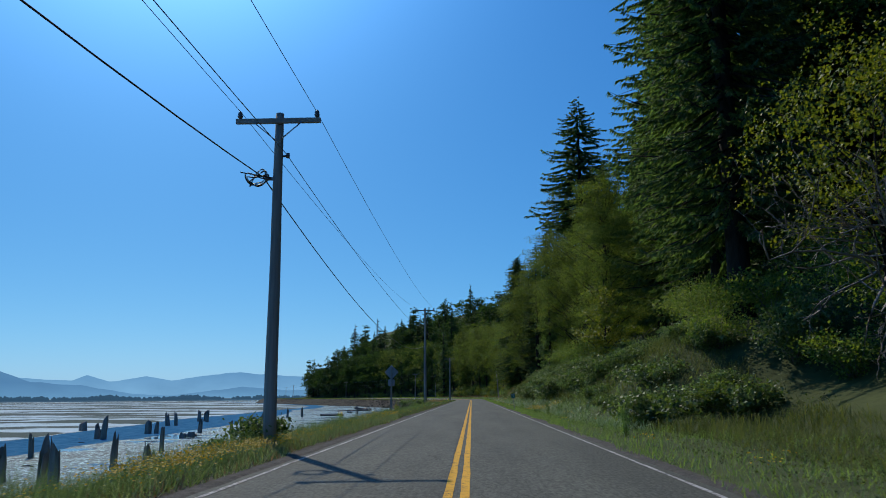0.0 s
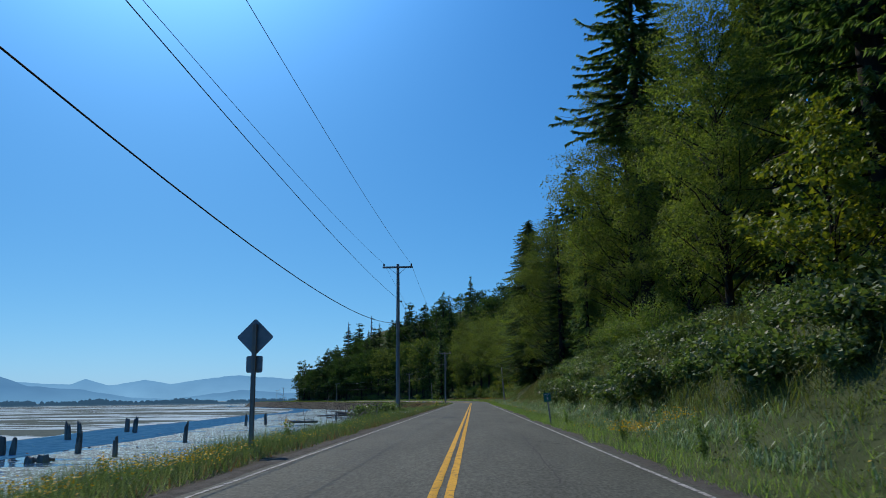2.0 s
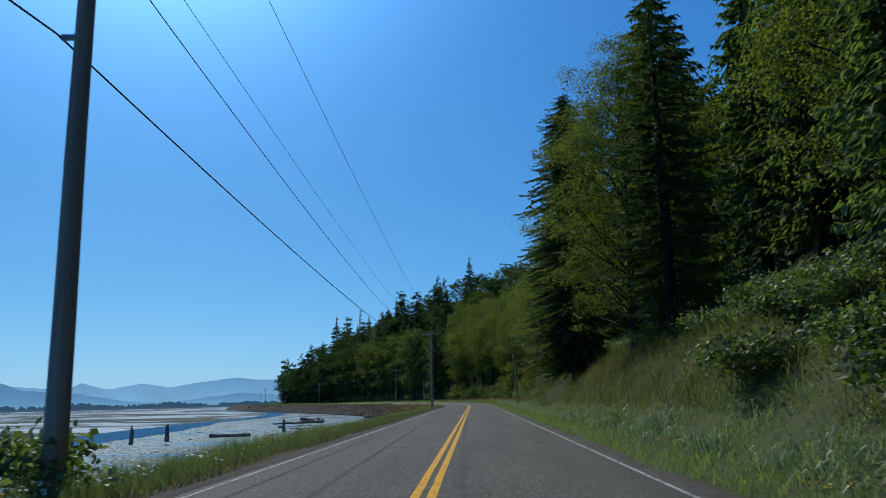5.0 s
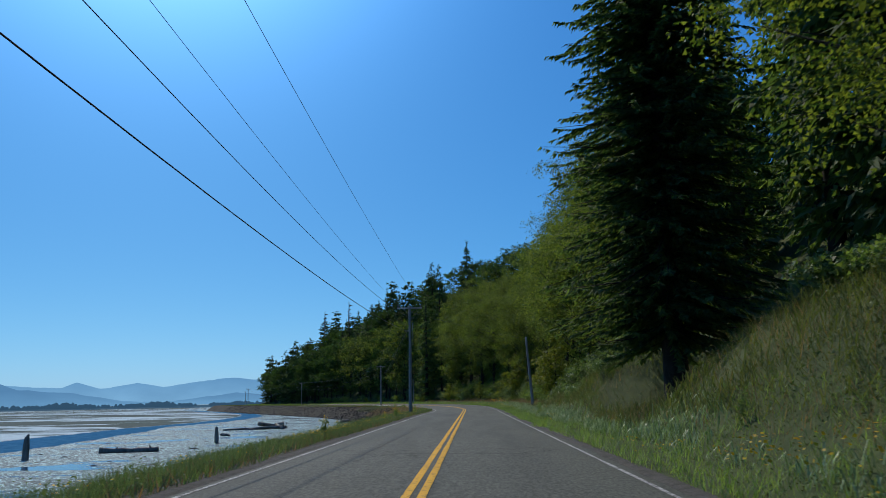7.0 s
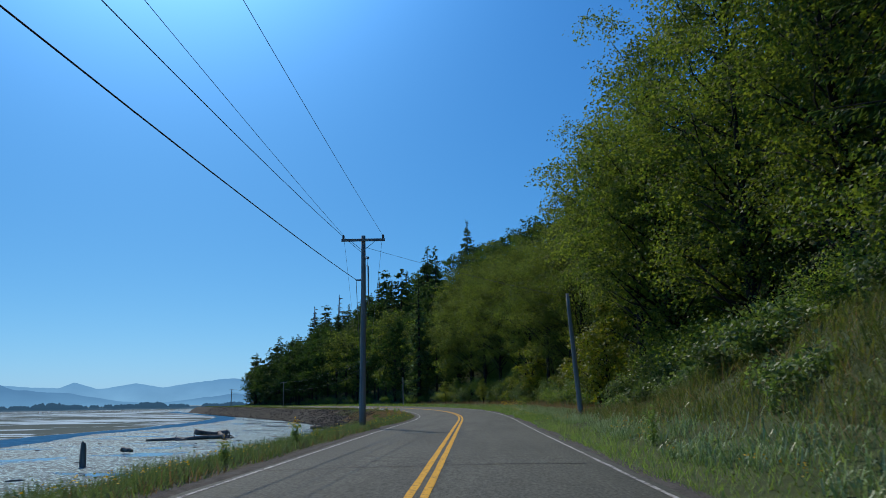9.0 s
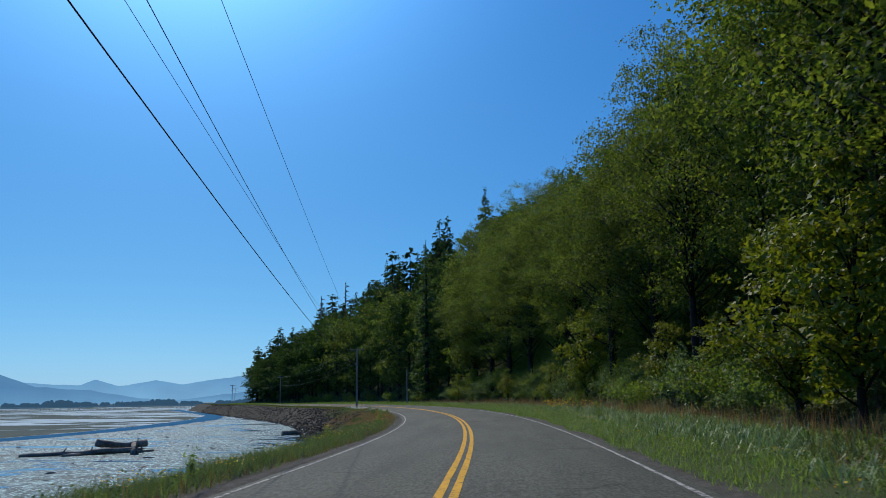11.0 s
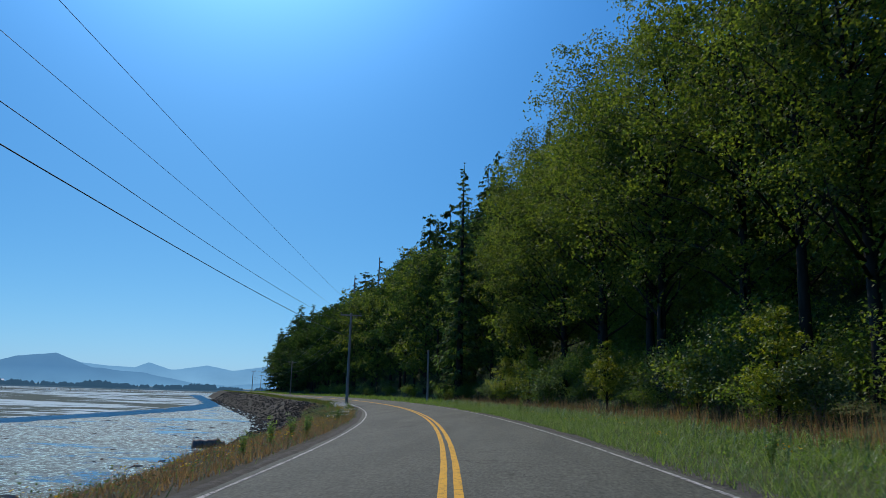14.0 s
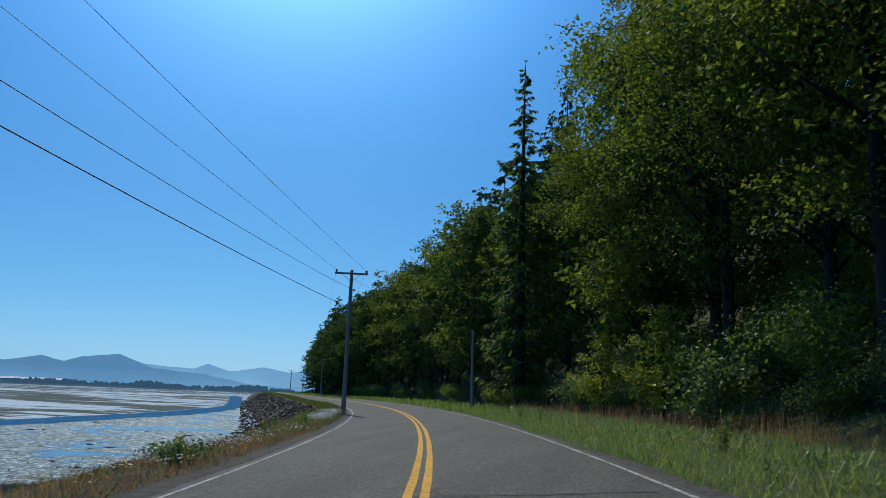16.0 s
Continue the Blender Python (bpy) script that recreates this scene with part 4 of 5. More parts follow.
for s, u, k in ((40.5, 15.8, 0.9), (44, 15.4, 1.0), (56.5, 12.0, 0.7), (61, 13.0, 0.8), (65.5, 14.2, 0.95), (94.5, 11.4, 0.8), (99.5, 11.0, 0.85), (103, 10.7, 0.75), (107, 11.0, 0.75), (48, 15.9, 1.05), (52, 16.6, 1.0), (101, 18.4, 1.0), (106, 20.2, 1.15), (111, 19.6, 1.15), (116, 20.4, 1.2), (121, 21.2, 1.15), (114, 24.5, 1.3), (123, 26.0, 1.3)):
    understory.put(on_land(s, u, 0.1), k, s)
s = 166.0
while s < 204:
    understory.put(on_land(s, 11.6 + rng.uniform(-0.8, 1.0), 0.1), rng.uniform(0.7, 1.05), rng.uniform(0, 6))
    s += rng.uniform(3.6, 5.0)
s = 208.0
while s < 300:
    understory.put(on_land(s, 17.0 + rng.uniform(-1.5, 2.0), 0.1), rng.uniform(1.0, 1.5), rng.uniform(0, 6))
    s += rng.uniform(4.0, 6.0)
s = 206.0
while s < 305:
    understory.put(on_land(s, 12.6 + rng.uniform(-0.6, 2.0), 0.1), rng.uniform(0.6, 1.15), rng.uniform(0, 6))
    s += rng.uniform(3.4, 6.4)


# ---- grass ----
def blades(name, label, count, s0, s1, u_of, height, width, mat, seed, lean=0.35, near=1.0):
    """Loose grass blades on the land: one bent blade is a quad."""
    g = np.random.default_rng(seed)
    out = np.empty((count, 3, 3))
    for i in range(count):
        s = s0 + (s1 - s0) * g.uniform() ** near
        u = u_of(g, s)
        x, y, z = land(s, u)
        tuft = 0.6 + 0.7 * max(0.0, lump(x, y, 1.1, 41.0) + 0.35)
        h = height * g.uniform(0.55, 1.25) * tuft
        a = g.uniform(0, 6.283)
        b = a + g.uniform(0.8, 2.3)
        w = width * g.uniform(0.6, 1.3)
        d = lean * h * g.uniform(0.3, 1.6)
        ox, oy = math.cos(a) * w, math.sin(a) * w
        lx, ly = math.cos(b) * d, math.sin(b) * d
        out[i] = ((x - ox, y - oy, z - 0.03), (x + ox, y + oy, z - 0.03), (x + lx, y + ly, z + h))
    return tagged(quads_object(name, out, mat), label, "grass", kind="stuff")


def right_band(g, s):
    edge = 3.55 + 0.35 * lump(s, 1.0, 3.0, 17.0)
    reach = 3.2 + 3.0 * max(ease(s, 168, 204), 1 - ease(s, 40, 54))
    return edge + reach * g.uniform() ** 1.2


def bank_band(g, s):
    return 6.0 + 5.0 * g.uniform()


def right_back(g, s):
    return 9.0 + g.normal(0, 0.8)


def slope_band(g, s):
    return -(3.9 + 5.6 * g.uniform())


def left_band(g, s):
    if 224 < s < 288 and g.uniform() < 0.85:
        return -(8.6 + 3.6 * g.uniform())
    edge = 3.75 + 0.4 * lump(s, 5.0, 3.0, 21.0)
    return -(edge + (3.0 + 1.5 * ease(s, 215, 260)) * g.uniform() ** 1.1)


def far_left_band(g, s):
    return -(3.8 + 1.9 * g.uniform())


def shore_band(g, s):
    return -(8.2 + 5.0 * g.uniform())


def right_reed(g, s):
    return 4.75 + 0.35 * lump(s, 2.0, 4.0, 19.0) + abs(g.normal(0, 0.75)) + 2.2 * ease(s, 172, 208) * g.uniform()


def upper_band(g, s):
    return 5.6 + 3.4 * g.uniform()


def sedge_band(g, s):
    return -(4.25 + 0.35 * lump(s, 5.0, 3.0, 21.0) + (2.3 - 0.9 * ease(s, 215, 250)) * g.uniform() ** 1.3)


def arched_blades(name, label, count, s0, s1, u_of, length, width, mat, seed):
    """Broad blades that rise, bend and hang their tips, in loose tufts."""
    g = np.random.default_rng(seed)
    verts, faces = [], []
    while len(faces) < 2 * count:
        s = g.uniform(s0, s1)
        x, y, z = land(s, u_of(g, s))
        if lump(x, y, 2.4, 61.0) < g.uniform(-0.25, 0.3):
            continue
        a = g.uniform(0, 6.283)
        c, d = math.cos(a), math.sin(a)
        h = length * g.uniform(0.5, 1.15)
        w = width * g.uniform(0.6, 1.2)
        r, up = h * g.uniform(0.2, 0.55), h * g.uniform(0.4, 0.75)
        end = r + h * g.uniform(0.25, 0.5)
        drop = up - h * g.uniform(-0.05, 0.35)
        i = len(verts)
        verts += [(x - d * w * 0.7, y + c * w * 0.7, z - 0.03), (x + d * w * 0.7, y - c * w * 0.7, z - 0.03), (x + c * r + d * w, y + d * r - c * w, z + up), (x + c * r - d * w, y + d * r + c * w, z + up), (x + c * end, y + d * end, z + drop)]
        faces += [(i, i + 1, i + 2, i + 3), (i + 3, i + 2, i + 4)]
    return tagged(mesh_object(name, verts, faces, mat), label, "grass", kind="stuff")


blades("verge_grass", "green verge grass beside the road", 90000, 20, 320, right_band, 0.20, 0.008, GRASS, 101, 0.9, near=1.1)
blades("bank_grass", "rough green grass between the brambles on the bank", 66000, 20, 200, bank_band, 0.36, 0.008, BANK_GRASS, 108, 1.1, near=1.1)
arched_blades("pale_reed_grass", "pale blue-green reed grass arching over the verge", 16000, 44, 226, right_reed, 0.46, 0.010, REED, 102)
arched_blades("bank_reed_grass", "long green grass arching between the brambles", 24000, 40, 200, bank_band, 0.75, 0.010, BANK_GRASS, 112)
blades("brown_bank_grass", "brown seeding grass on the upper bank", 7000, 112, 198, upper_band, 0.55, 0.005, DRY_GRASS, 113, 0.9)
blades("bend_verge_grass", "soft green grass in the verge of the bend", 60000, 196, 312, right_band, 0.17, 0.008, GRASS, 115, 0.9)
arched_blades("pale_reed_grass", "pale tufts of reed grass in the verge of the bend", 2600, 205, 310, right_reed, 0.5, 0.011, REED, 116)
blades("pale_verge_grass", "pale green grass in the verge of the bend", 16000, 205, 310, right_band, 0.26, 0.006, PALE_GRASS, 111, 0.9)
blades("dry_seeding_grass", "tall reddish seeding grass before the woods", 8000, 190, 320, right_back, 0.7, 0.012, DRY_GRASS, 103, 0.25)
blades("embankment_grass", "soft green grass on the embankment above the flat", 70000, 20, 320, left_band, 0.28, 0.010, SEDGE, 104, 0.8, near=1.1)
blades("embankment_sedge", "dense soft sedge along the embankment edge", 66000, 20, 125, sedge_band, 0.50, 0.0055, SEDGE, 114, 0.5)
blades("pale_embankment_grass", "pale yellowing grass on the embankment edge", 9000, 26, 62, left_band, 0.34, 0.006, PALE_GRASS, 118, 0.7)
blades("embankment_sedge", "dense soft sedge along the embankment edge", 60000, 120, 236, sedge_band, 0.36, 0.0055, SEDGE, 117, 0.5)
blades("dry_embankment_grass", "dry brown grass on the embankment", 22000, 20, 330, left_band, 0.26, 0.012, DRY_GRASS, 105, 0.6)
blades("brown_slope_grass", "dry brown grass on the embankment in the bend", 52000, 216, 300, slope_band, 0.19, 0.010, DRY_GRASS, 109, 0.7)
blades("marsh_grass", "grey-green marsh grass at the edge of the mud", 16000, 195, 275, shore_band, 0.40, 0.014, MARSH_GRASS, 110, 0.5)


def ground_leaves(name, label, count, s0, s1, u_of, size, high, mat, seed):
    """Low leafy weeds that cover the ground between the grass."""
    g = np.random.default_rng(seed)
    at = np.empty((count, 3))
    for i in range(count):
        s = s0 + (s1 - s0) * g.uniform() ** 1.1
        x, y, z = land(s, u_of(g, s))
        tuft = max(0.0, 0.5 + lump(x, y, 0.8, 51.0) + 0.6 * lump(x, y, 2.6, 53.0))
        at[i] = (x, y, z + high * tuft * g.uniform(0.1, 1.0))
    tagged(quads_object(name, leaf_tris(at, np.tile((0, -0.25, 0.7), (count, 1)), size, size * 0.55, g, 0.6), mat), label, "weeds", kind="stuff")


def bank_cover(g, s):
    return 4.2 + (5.4 + 3.0 * ease(s, 40, 54)) * g.uniform() ** 0.8


def upper_cover(g, s):
    return 6.2 + 6.0 * g.uniform()


def shore_cover(g, s):
    if 224 < s < 288 and g.uniform() < 0.75:
        return -(8.2 + 3.6 * g.uniform())
    return -(3.9 + 3.4 * g.uniform())


ground_leaves("verge_weeds", "low leafy green weeds covering the verge and bank", 80000, 18, 205, bank_cover, 0.055, 0.26, BANK_GRASS, 121)
ground_leaves("verge_weeds", "low leafy green weeds in the verge of the bend", 36000, 195, 310, bank_cover, 0.085, 0.28, GRASS, 124)
ground_leaves("bank_weeds", "dark green ground leaves on the bank", 22000, 44, 205, upper_cover, 0.10, 0.35, BRAMBLE, 122)
ground_leaves("embankment_weeds", "soft green weeds along the embankment edge", 80000, 18, 310, shore_cover, 0.07, 0.40, SEDGE, 123)
blades("far_verge_grass", "green grass along the far verge", 8000, 305, 570, right_band, 0.4, 0.06, GRASS, 106)
blades("far_embankment_grass", "green grass along the far embankment", 9000, 305, 600, far_left_band, 0.32, 0.05, BANK_GRASS, 107)


# ---- poles and wires ----
def utility_pole(at, height, spin, arm=True, lean=0.0, label="weathered wooden utility pole with one crossarm", girth=0.15, arm_length=2.3, drop=0.25, low=1.4, lower=2.5):
    top = new("utility_pole")
    tagged(top, label, "utility pole", "poles along the road")
    n = 9
    part("shaft", tube_object("shaft", [[((0.02 * lump(q, at[1], 0.3), 0, height * q), girth * (1.12 - 0.42 * q)) for q in (k / n for k in range(n + 1))]], POLE_WOOD, 12), top)
    if arm:
        z = height - drop
        bar = part("crossarm", box_object("crossarm", (arm_length, 0.10, 0.13), (0, -0.15, z), POLE_WOOD, 0.012), top)
        for side in (-1, 1):
            v = [(side * 0.62, -0.20, z - 0.05), (side * 0.06, -0.17, z - 0.52)]
            part("brace", tube_object("brace", [[(v[0], 0.018), (v[1], 0.018)]], GALVANISED, 4), bar, "thin steel brace")
            x = side * (arm_length / 2 - 0.1)
            part("insulator", tube_object("insulator", [[((x, -0.15, z + 0.06), 0.02), ((x, -0.15, z + 0.10), 0.055), ((x, -0.15, z + 0.15), 0.075), ((x, -0.15, z + 0.17), 0.05), ((x, -0.15, z + 0.20), 0.065), ((x, -0.15, z + 0.25), 0.05), ((x, -0.15, z + 0.28), 0.02)]], PORCELAIN, 10), bar, "dark porcelain insulator")
        part("bracket", tube_object("bracket", [[((0.06, 0, height - low), 0.03), ((0.24, 0, height - low), 0.03)], [((0.24, 0, height - low - 0.05), 0.05), ((0.24, 0, height - low + 0.07), 0.05)]], PORCELAIN, 8), top)
        part("cable_clamp", box_object("cable_clamp", (0.24, 0.07, 0.08), (-girth - 0.07, 0, height - lower), GALVANISED, 0.01), top)
    top.matrix_basis = Matrix.Translation(at) @ Matrix.Rotation(spin, 4, "Z") @ Matrix.Rotation(radians(lean), 4, "Y")
    return top


# foot, height of the top above the road, turn, drop of the neutral wire and of the telephone cable
POLES = [((-4.6, -32.0, -0.3), 9.0, 0.0, 1.5, 2.6), ((-4.69, 37.6, -0.1), 8.45, 0.0, 1.15, 1.75), ((-4.9, 104.3, -0.1), 10.8, 0.0, 2.75, 4.3), ((-4.6, 191.6, -0.2), 9.45, 0.03, 1.15, 2.27), ((-20.75, 308.0, -0.3), 9.25, radians(17), 1.35, 2.4)]
POLES.append(((-66.0, 428.0, -0.3), 8.6, radians(25), 1.4, 2.5))
POLES.append(((-121, 545, -0.2), 8.7, radians(25), 1.4, 2.5))
POLES.append(((-142, 612, -3.3), 8.2, radians(25), 1.4, 2.5))
for at, h, spin, low, lower in POLES:
    utility_pole(at, h - at[2], spin, arm_length=2.2, low=low, lower=lower)


def hang(name, label, a, b, sag, thick, mat, n=24):
    a, b = Vector(a), Vector(b)
    line = [(a.lerp(b, k / n) - Vector((0, 0, sag * 4 * (k / n) * (1 - k / n))), thick) for k in range(n + 1)]
    return tagged(tube_object(name, [line], mat, 5), label, "cable", "wires between the poles")


def pole_point(i, x, below):
    at, h, spin, low, lower = POLES[i]
    return Vector((at[0] + math.cos(spin) * x, at[1] + math.sin(spin) * x - 0.15, h - below))


# sag for each metre of span: power lines, neutral, telephone cable
SAG = {2: (0.0095, 0.0175, 0.011), 3: (0.0057, 0.0145, 0.0092)}
for i in range(len(POLES) - 1):
    span = (Vector(POLES[i + 1][0]) - Vector(POLES[i][0])).length
    slack = SAG.get(i, (0.010, 0.011, 0.024 if i < 2 else 0.011))
    for x in (-0.98, 0.98):
        hang("power_line", "thin bare power line strung between poles", pole_point(i, x, 0.0), pole_point(i + 1, x, 0.0), span * slack[0], 0.008, WIRE)
    hang("neutral_line", "dark neutral wire below the crossarms", pole_point(i, 0.24, POLES[i][3]), pole_point(i + 1, 0.24, POLES[i + 1][3]), span * slack[1], 0.010, CABLE)
    hang("telephone_cable", "thick black telephone cable below the power lines", pole_point(i, -0.34, POLES[i][4]), pole_point(i + 1, -0.34, POLES[i + 1][4]), span * slack[2], 0.016, CABLE)


def cable_coil(at):
    """Spare cable in flat loops, strapped beside the pole."""
    lines = []
    for k in range(4):
        loop = []
        for i in range(25):
            a = 2 * math.pi * i / 24
            loop.append(((-0.18 + math.cos(a) * (0.30 - 0.04 * k), math.sin(a) * (0.42 - 0.05 * k), -0.05 + 0.06 * k * math.cos(a) + 0.07 * math.sin(2 * a + k)), 0.017))
        lines.append(loop)
    lines.append([((0.16, 0, -0.02), 0.02), ((-0.2, -0.1, 0.03), 0.02), ((-0.5, -0.4, 0.02), 0.02)])
    ob = tube_object("cable_coil", lines, CABLE, 6)
    ob.matrix_basis = Matrix.Translation(at)
    tagged(ob, "coil of spare black cable hung by the pole", "cable")


cable_coil(pole_point(1, -0.3, POLES[1][4]))
# stub poles across the road, each tied to its line pole by a guy wire
STUBS = (((6.25, 193.8, -0.1), 6.7, -3.8, 3, "plain leaning wooden pole without a crossarm"), ((-13.6, 316.3, -0.1), 6.2, -0.8, 4, "plain dark wooden pole before the woods"))
for at, h, lean, i, label in STUBS:
    utility_pole(at, h, 0.0, False, lean, label, 0.13)
    top = Vector(at) + Vector((math.sin(radians(lean)) * h, 0, h - 0.2))
    hang("guy_wire", "thin guy wire from a line pole across the road", pole_point(i, 0.1, 0.62), top, 0.12, 0.008, WIRE)


def riser(at, z0, z1):
    """A cable led down the pole in a pipe."""
    ob = tube_object("riser_pipe", [[((0, 0, z0), 0.03), ((0, 0, z1 - 0.25), 0.03), ((-0.02, 0, z1 - 0.05), 0.035), ((-0.1, 0, z1), 0.035)]], GALVANISED, 6)
    ob.matrix_basis = Matrix.Translation(at)
    tagged(ob, "thin grey riser pipe strapped to a pole", "pipe")


riser((-4.33, 191.55, 0), 5.9, 7.9)


# ---- signs ----
def plate(name, size, corner, at, mat, turn):
    """A square sheet with rounded corners."""
    rim = []
    for k, (cx, cz) in enumerate(((1, 1), (-1, 1), (-1, -1), (1, -1))):
        for q in range(5):
            a = radians(90 * k + 22.5 * q)
            rim.append((cx * (size / 2 - corner) + corner * math.cos(a), cz * (size / 2 - corner) + corner * math.sin(a)))
    n, c, d = len(rim), math.cos(radians(turn)), math.sin(radians(turn))
    v = [(at[0] + c * x - d * z, at[1] + y, at[2] + d * x + c * z) for y in (0.0, 0.004) for x, z in rim]
    f = [tuple(range(n)), tuple(reversed(range(n, 2 * n)))] + [(i, n + i, n + (i + 1) % n, (i + 1) % n) for i in range(n)]
    return mesh_object(name, v, f, mat)


def warning_sign(at):
    top = new("warning_sign")
    tagged(top, "diamond road sign and small plate seen from their bare metal back", "road sign")
    part("post", box_object("post", (0.10, 0.10, 3.55), (0, 0, 1.31), POLE_WOOD, 0.008), top)
    part("diamond_plate", plate("diamond_plate", 0.64, 0.05, (0, 0.058, 2.77), SIGN_BACK, 45), top)
    part("small_plate", plate("small_plate", 0.40, 0.05, (0, 0.058, 2.12), SIGN_BACK, 0), top)
    for z in (2.0, 2.25, 2.6, 2.95):
        part("bolt", tube_object("bolt", [[((0, -0.062, z), 0.012), ((0, -0.045, z), 0.012)]], GALVANISED, 6), top)
    top.matrix_basis = Matrix.Translation(at)


warning_sign((-4.83, 67.5, -0.1))


def letters(text, size, at, mat, parent):
    cu = bpy.data.curves.new("letters", "FONT")
    cu.body, cu.size, cu.extrude, cu.align_x, cu.align_y = text, size, 0.001, "CENTER", "CENTER"
    tmp = bpy.data.objects.new("letters", cu)
    scene.collection.objects.link(tmp)
    me = bpy.data.meshes.new_from_object(tmp)
    bpy.data.objects.remove(tmp)
    me.materials.clear()
    me.materials.append(mat)
    ob = new("letters", me)
    ob.matrix_basis = Matrix.Translation(at) @ Matrix.Rotation(radians(90), 4, "X")
    part("lettering", ob, parent, "white lettering")


def mile_marker(at):
    top = new("mile_marker")
    tagged(top, "small green mile marker on a short metal post", "road sign")
    part("post", box_object("post", (0.06, 0.04, 1.3), (0, 0, 0.45), GALVANISED, 0.006), top)
    sheet = part("plate", box_object("plate", (0.30, 0.006, 0.37), (0, -0.03, 1.14), SIGN_GREEN, 0.002), top)
    letters("MILE", 0.10, (0, -0.036, 1.255), SIGN_WHITE, sheet)
    letters("3", 0.21, (0, -0.036, 1.085), SIGN_WHITE, sheet)
    top.matrix_basis = Matrix.Translation(at) @ Matrix.Rotation(radians(-4), 4, "Z") @ Matrix.Rotation(radians(-6), 4, "Y")


mile_marker((3.66, 82.3, 0.0))


# ---- on the flat: old piles and driftwood ----
def old_pile(at, height, girth, seed, jag):
    """A rotten pile, split and pointed at the top."""
    g = np.random.default_rng(seed)
    bm = bmesh.new()
    n, rings = 11, 7
    prev = None
    lean = g.normal(0, 0.05, 2)
    phase, slant = g.uniform(0, 6.28), jag * g.uniform(0.3, 1.0)
    tops = [1 - slant * (0.5 + 0.5 * math.cos(2 * math.pi * q / n + phase)) - 1.1 * jag * g.uniform(0, 1) ** 3 for q in range(n)]
    ribs = g.uniform(0.72, 1.05, n)
    for i in range(rings):
        k = i / (rings - 1)
        ring = []
        for j in range(n):
            a = 2 * math.pi * j / n
            z = -0.7 + (height * tops[j] + 0.7) * k
            r = 1.2 * girth * (1 - 0.14 * k) * (ribs[j] + 0.10 * g.uniform()) * (0.86 if k == 1 else 1)
            ring.append(bm.verts.new((math.cos(a) * r + lean[0] * z, math.sin(a) * r + lean[1] * z, z)))
        if prev:
            for j in range(n):
                bm.faces.new((prev[j], prev[(j + 1) % n], ring[(j + 1) % n], ring[j]))
        prev = ring
    c = bm.verts.new((lean[0] * height * 0.6, lean[1] * height * 0.6, height * min(tops) * 0.96))
    for j in range(n):
        bm.faces.new((prev[j], prev[(j + 1) % n], c))
    me = bpy.data.meshes.new("old_pile")
    bm.to_mesh(me)
    bm.free()
    me.materials.append(PILE_WOOD)
    ob = new("old_pile", me)
    ob.matrix_basis = Matrix.Translation((at[0], at[1], SHORE))
    return tagged(ob, "rotten dark wooden pile standing in the mud", "pile", "old piles on the flat")


for i, (x, y, h, r) in enumerate(((-25.1, 60.6, 2.2, 0.23), (-20.3, 56.0, 2.8, 0.23), (-19.3, 55.2, 2.7, 0.25), (-33.1, 77.4, 2.0, 0.2), (-53.3, 125.3, 1.3, 0.53), (-39.7, 102.7, 2.7, 0.32), (-40.8, 103.8, 1.7, 0.37),
                                  (-22.3, 67.7, 2.4, 0.21), (-19.6, 66.0, 1.9, 0.19), (-19.3, 66.5, 1.5, 0.21), (-40.1, 115.3, 1.7, 0.37), (-39.2, 115.7, 1.5, 0.26), (-25.2, 82.5, 2.2, 0.18), (-32.4, 106.5, 0.6, 0.32),
                                  (-31.6, 106.9, 0.7, 0.42), (-34.1, 116.9, 2.0, 0.23), (-47.8, 141.2, 2.5, 0.32), (-46.6, 141.5, 2.5, 0.26), (-50.4, 162.7, 2.3, 0.32), (-49.3, 163.0, 2.2, 0.32), (-48.0, 160.0, 2.5, 0.27),
                                  (-28.7, 112.3, 1.9, 0.19), (-30.4, 132.3, 2.3, 0.21), (-38.6, 182.7, 2.2, 0.23), (-36.8, 188.6, 2.3, 0.23), (-28.0, 211.1, 1.9, 0.21))):
    old_pile((x, y), h, r, 300 + i, 0.36)


def log(a, b, thick, seed, label="dark waterlogged log lying on the mud", stub=True):
    g = np.random.default_rng(seed)
    a, b = Vector((*a, SHORE + thick * 0.5)), Vector((*b, SHORE + thick * 0.6))
    line = [(a.lerp(b, k / 8) + Vector(g.normal(0, 0.05, 3)), thick * (1.0 - 0.35 * k / 8) * g.uniform(0.85, 1.1)) for k in range(9)]
    lines = [line]
    if stub:
        for q in (2, 5, 7):
            p = line[q][0]
            lines.append([(p, thick * 0.4), (p + Vector((g.normal(0, 0.4), g.normal(0, 0.4), g.uniform(0.3, 0.9))), thick * 0.12)])
    ob = tube_object("driftwood_log", lines, PILE_WOOD, 8)
    return tagged(ob, label, "driftwood", "driftwood on the flat")


for i, (a, b, r) in enumerate((((-34.3, 196.6), (-29.2, 197.9), 0.33), ((-33.4, 229.7), (-32.1, 228.9), 0.22), ((-36.2, 250.6), (-30.7, 256.4), 0.2), ((-26.6, 285.4), (-24.6, 286.8), 0.40), ((-32.9, 107.7), (-31.4, 108.1), 0.22))):
    log(a, b, r, 400 + i, stub=i == 0)


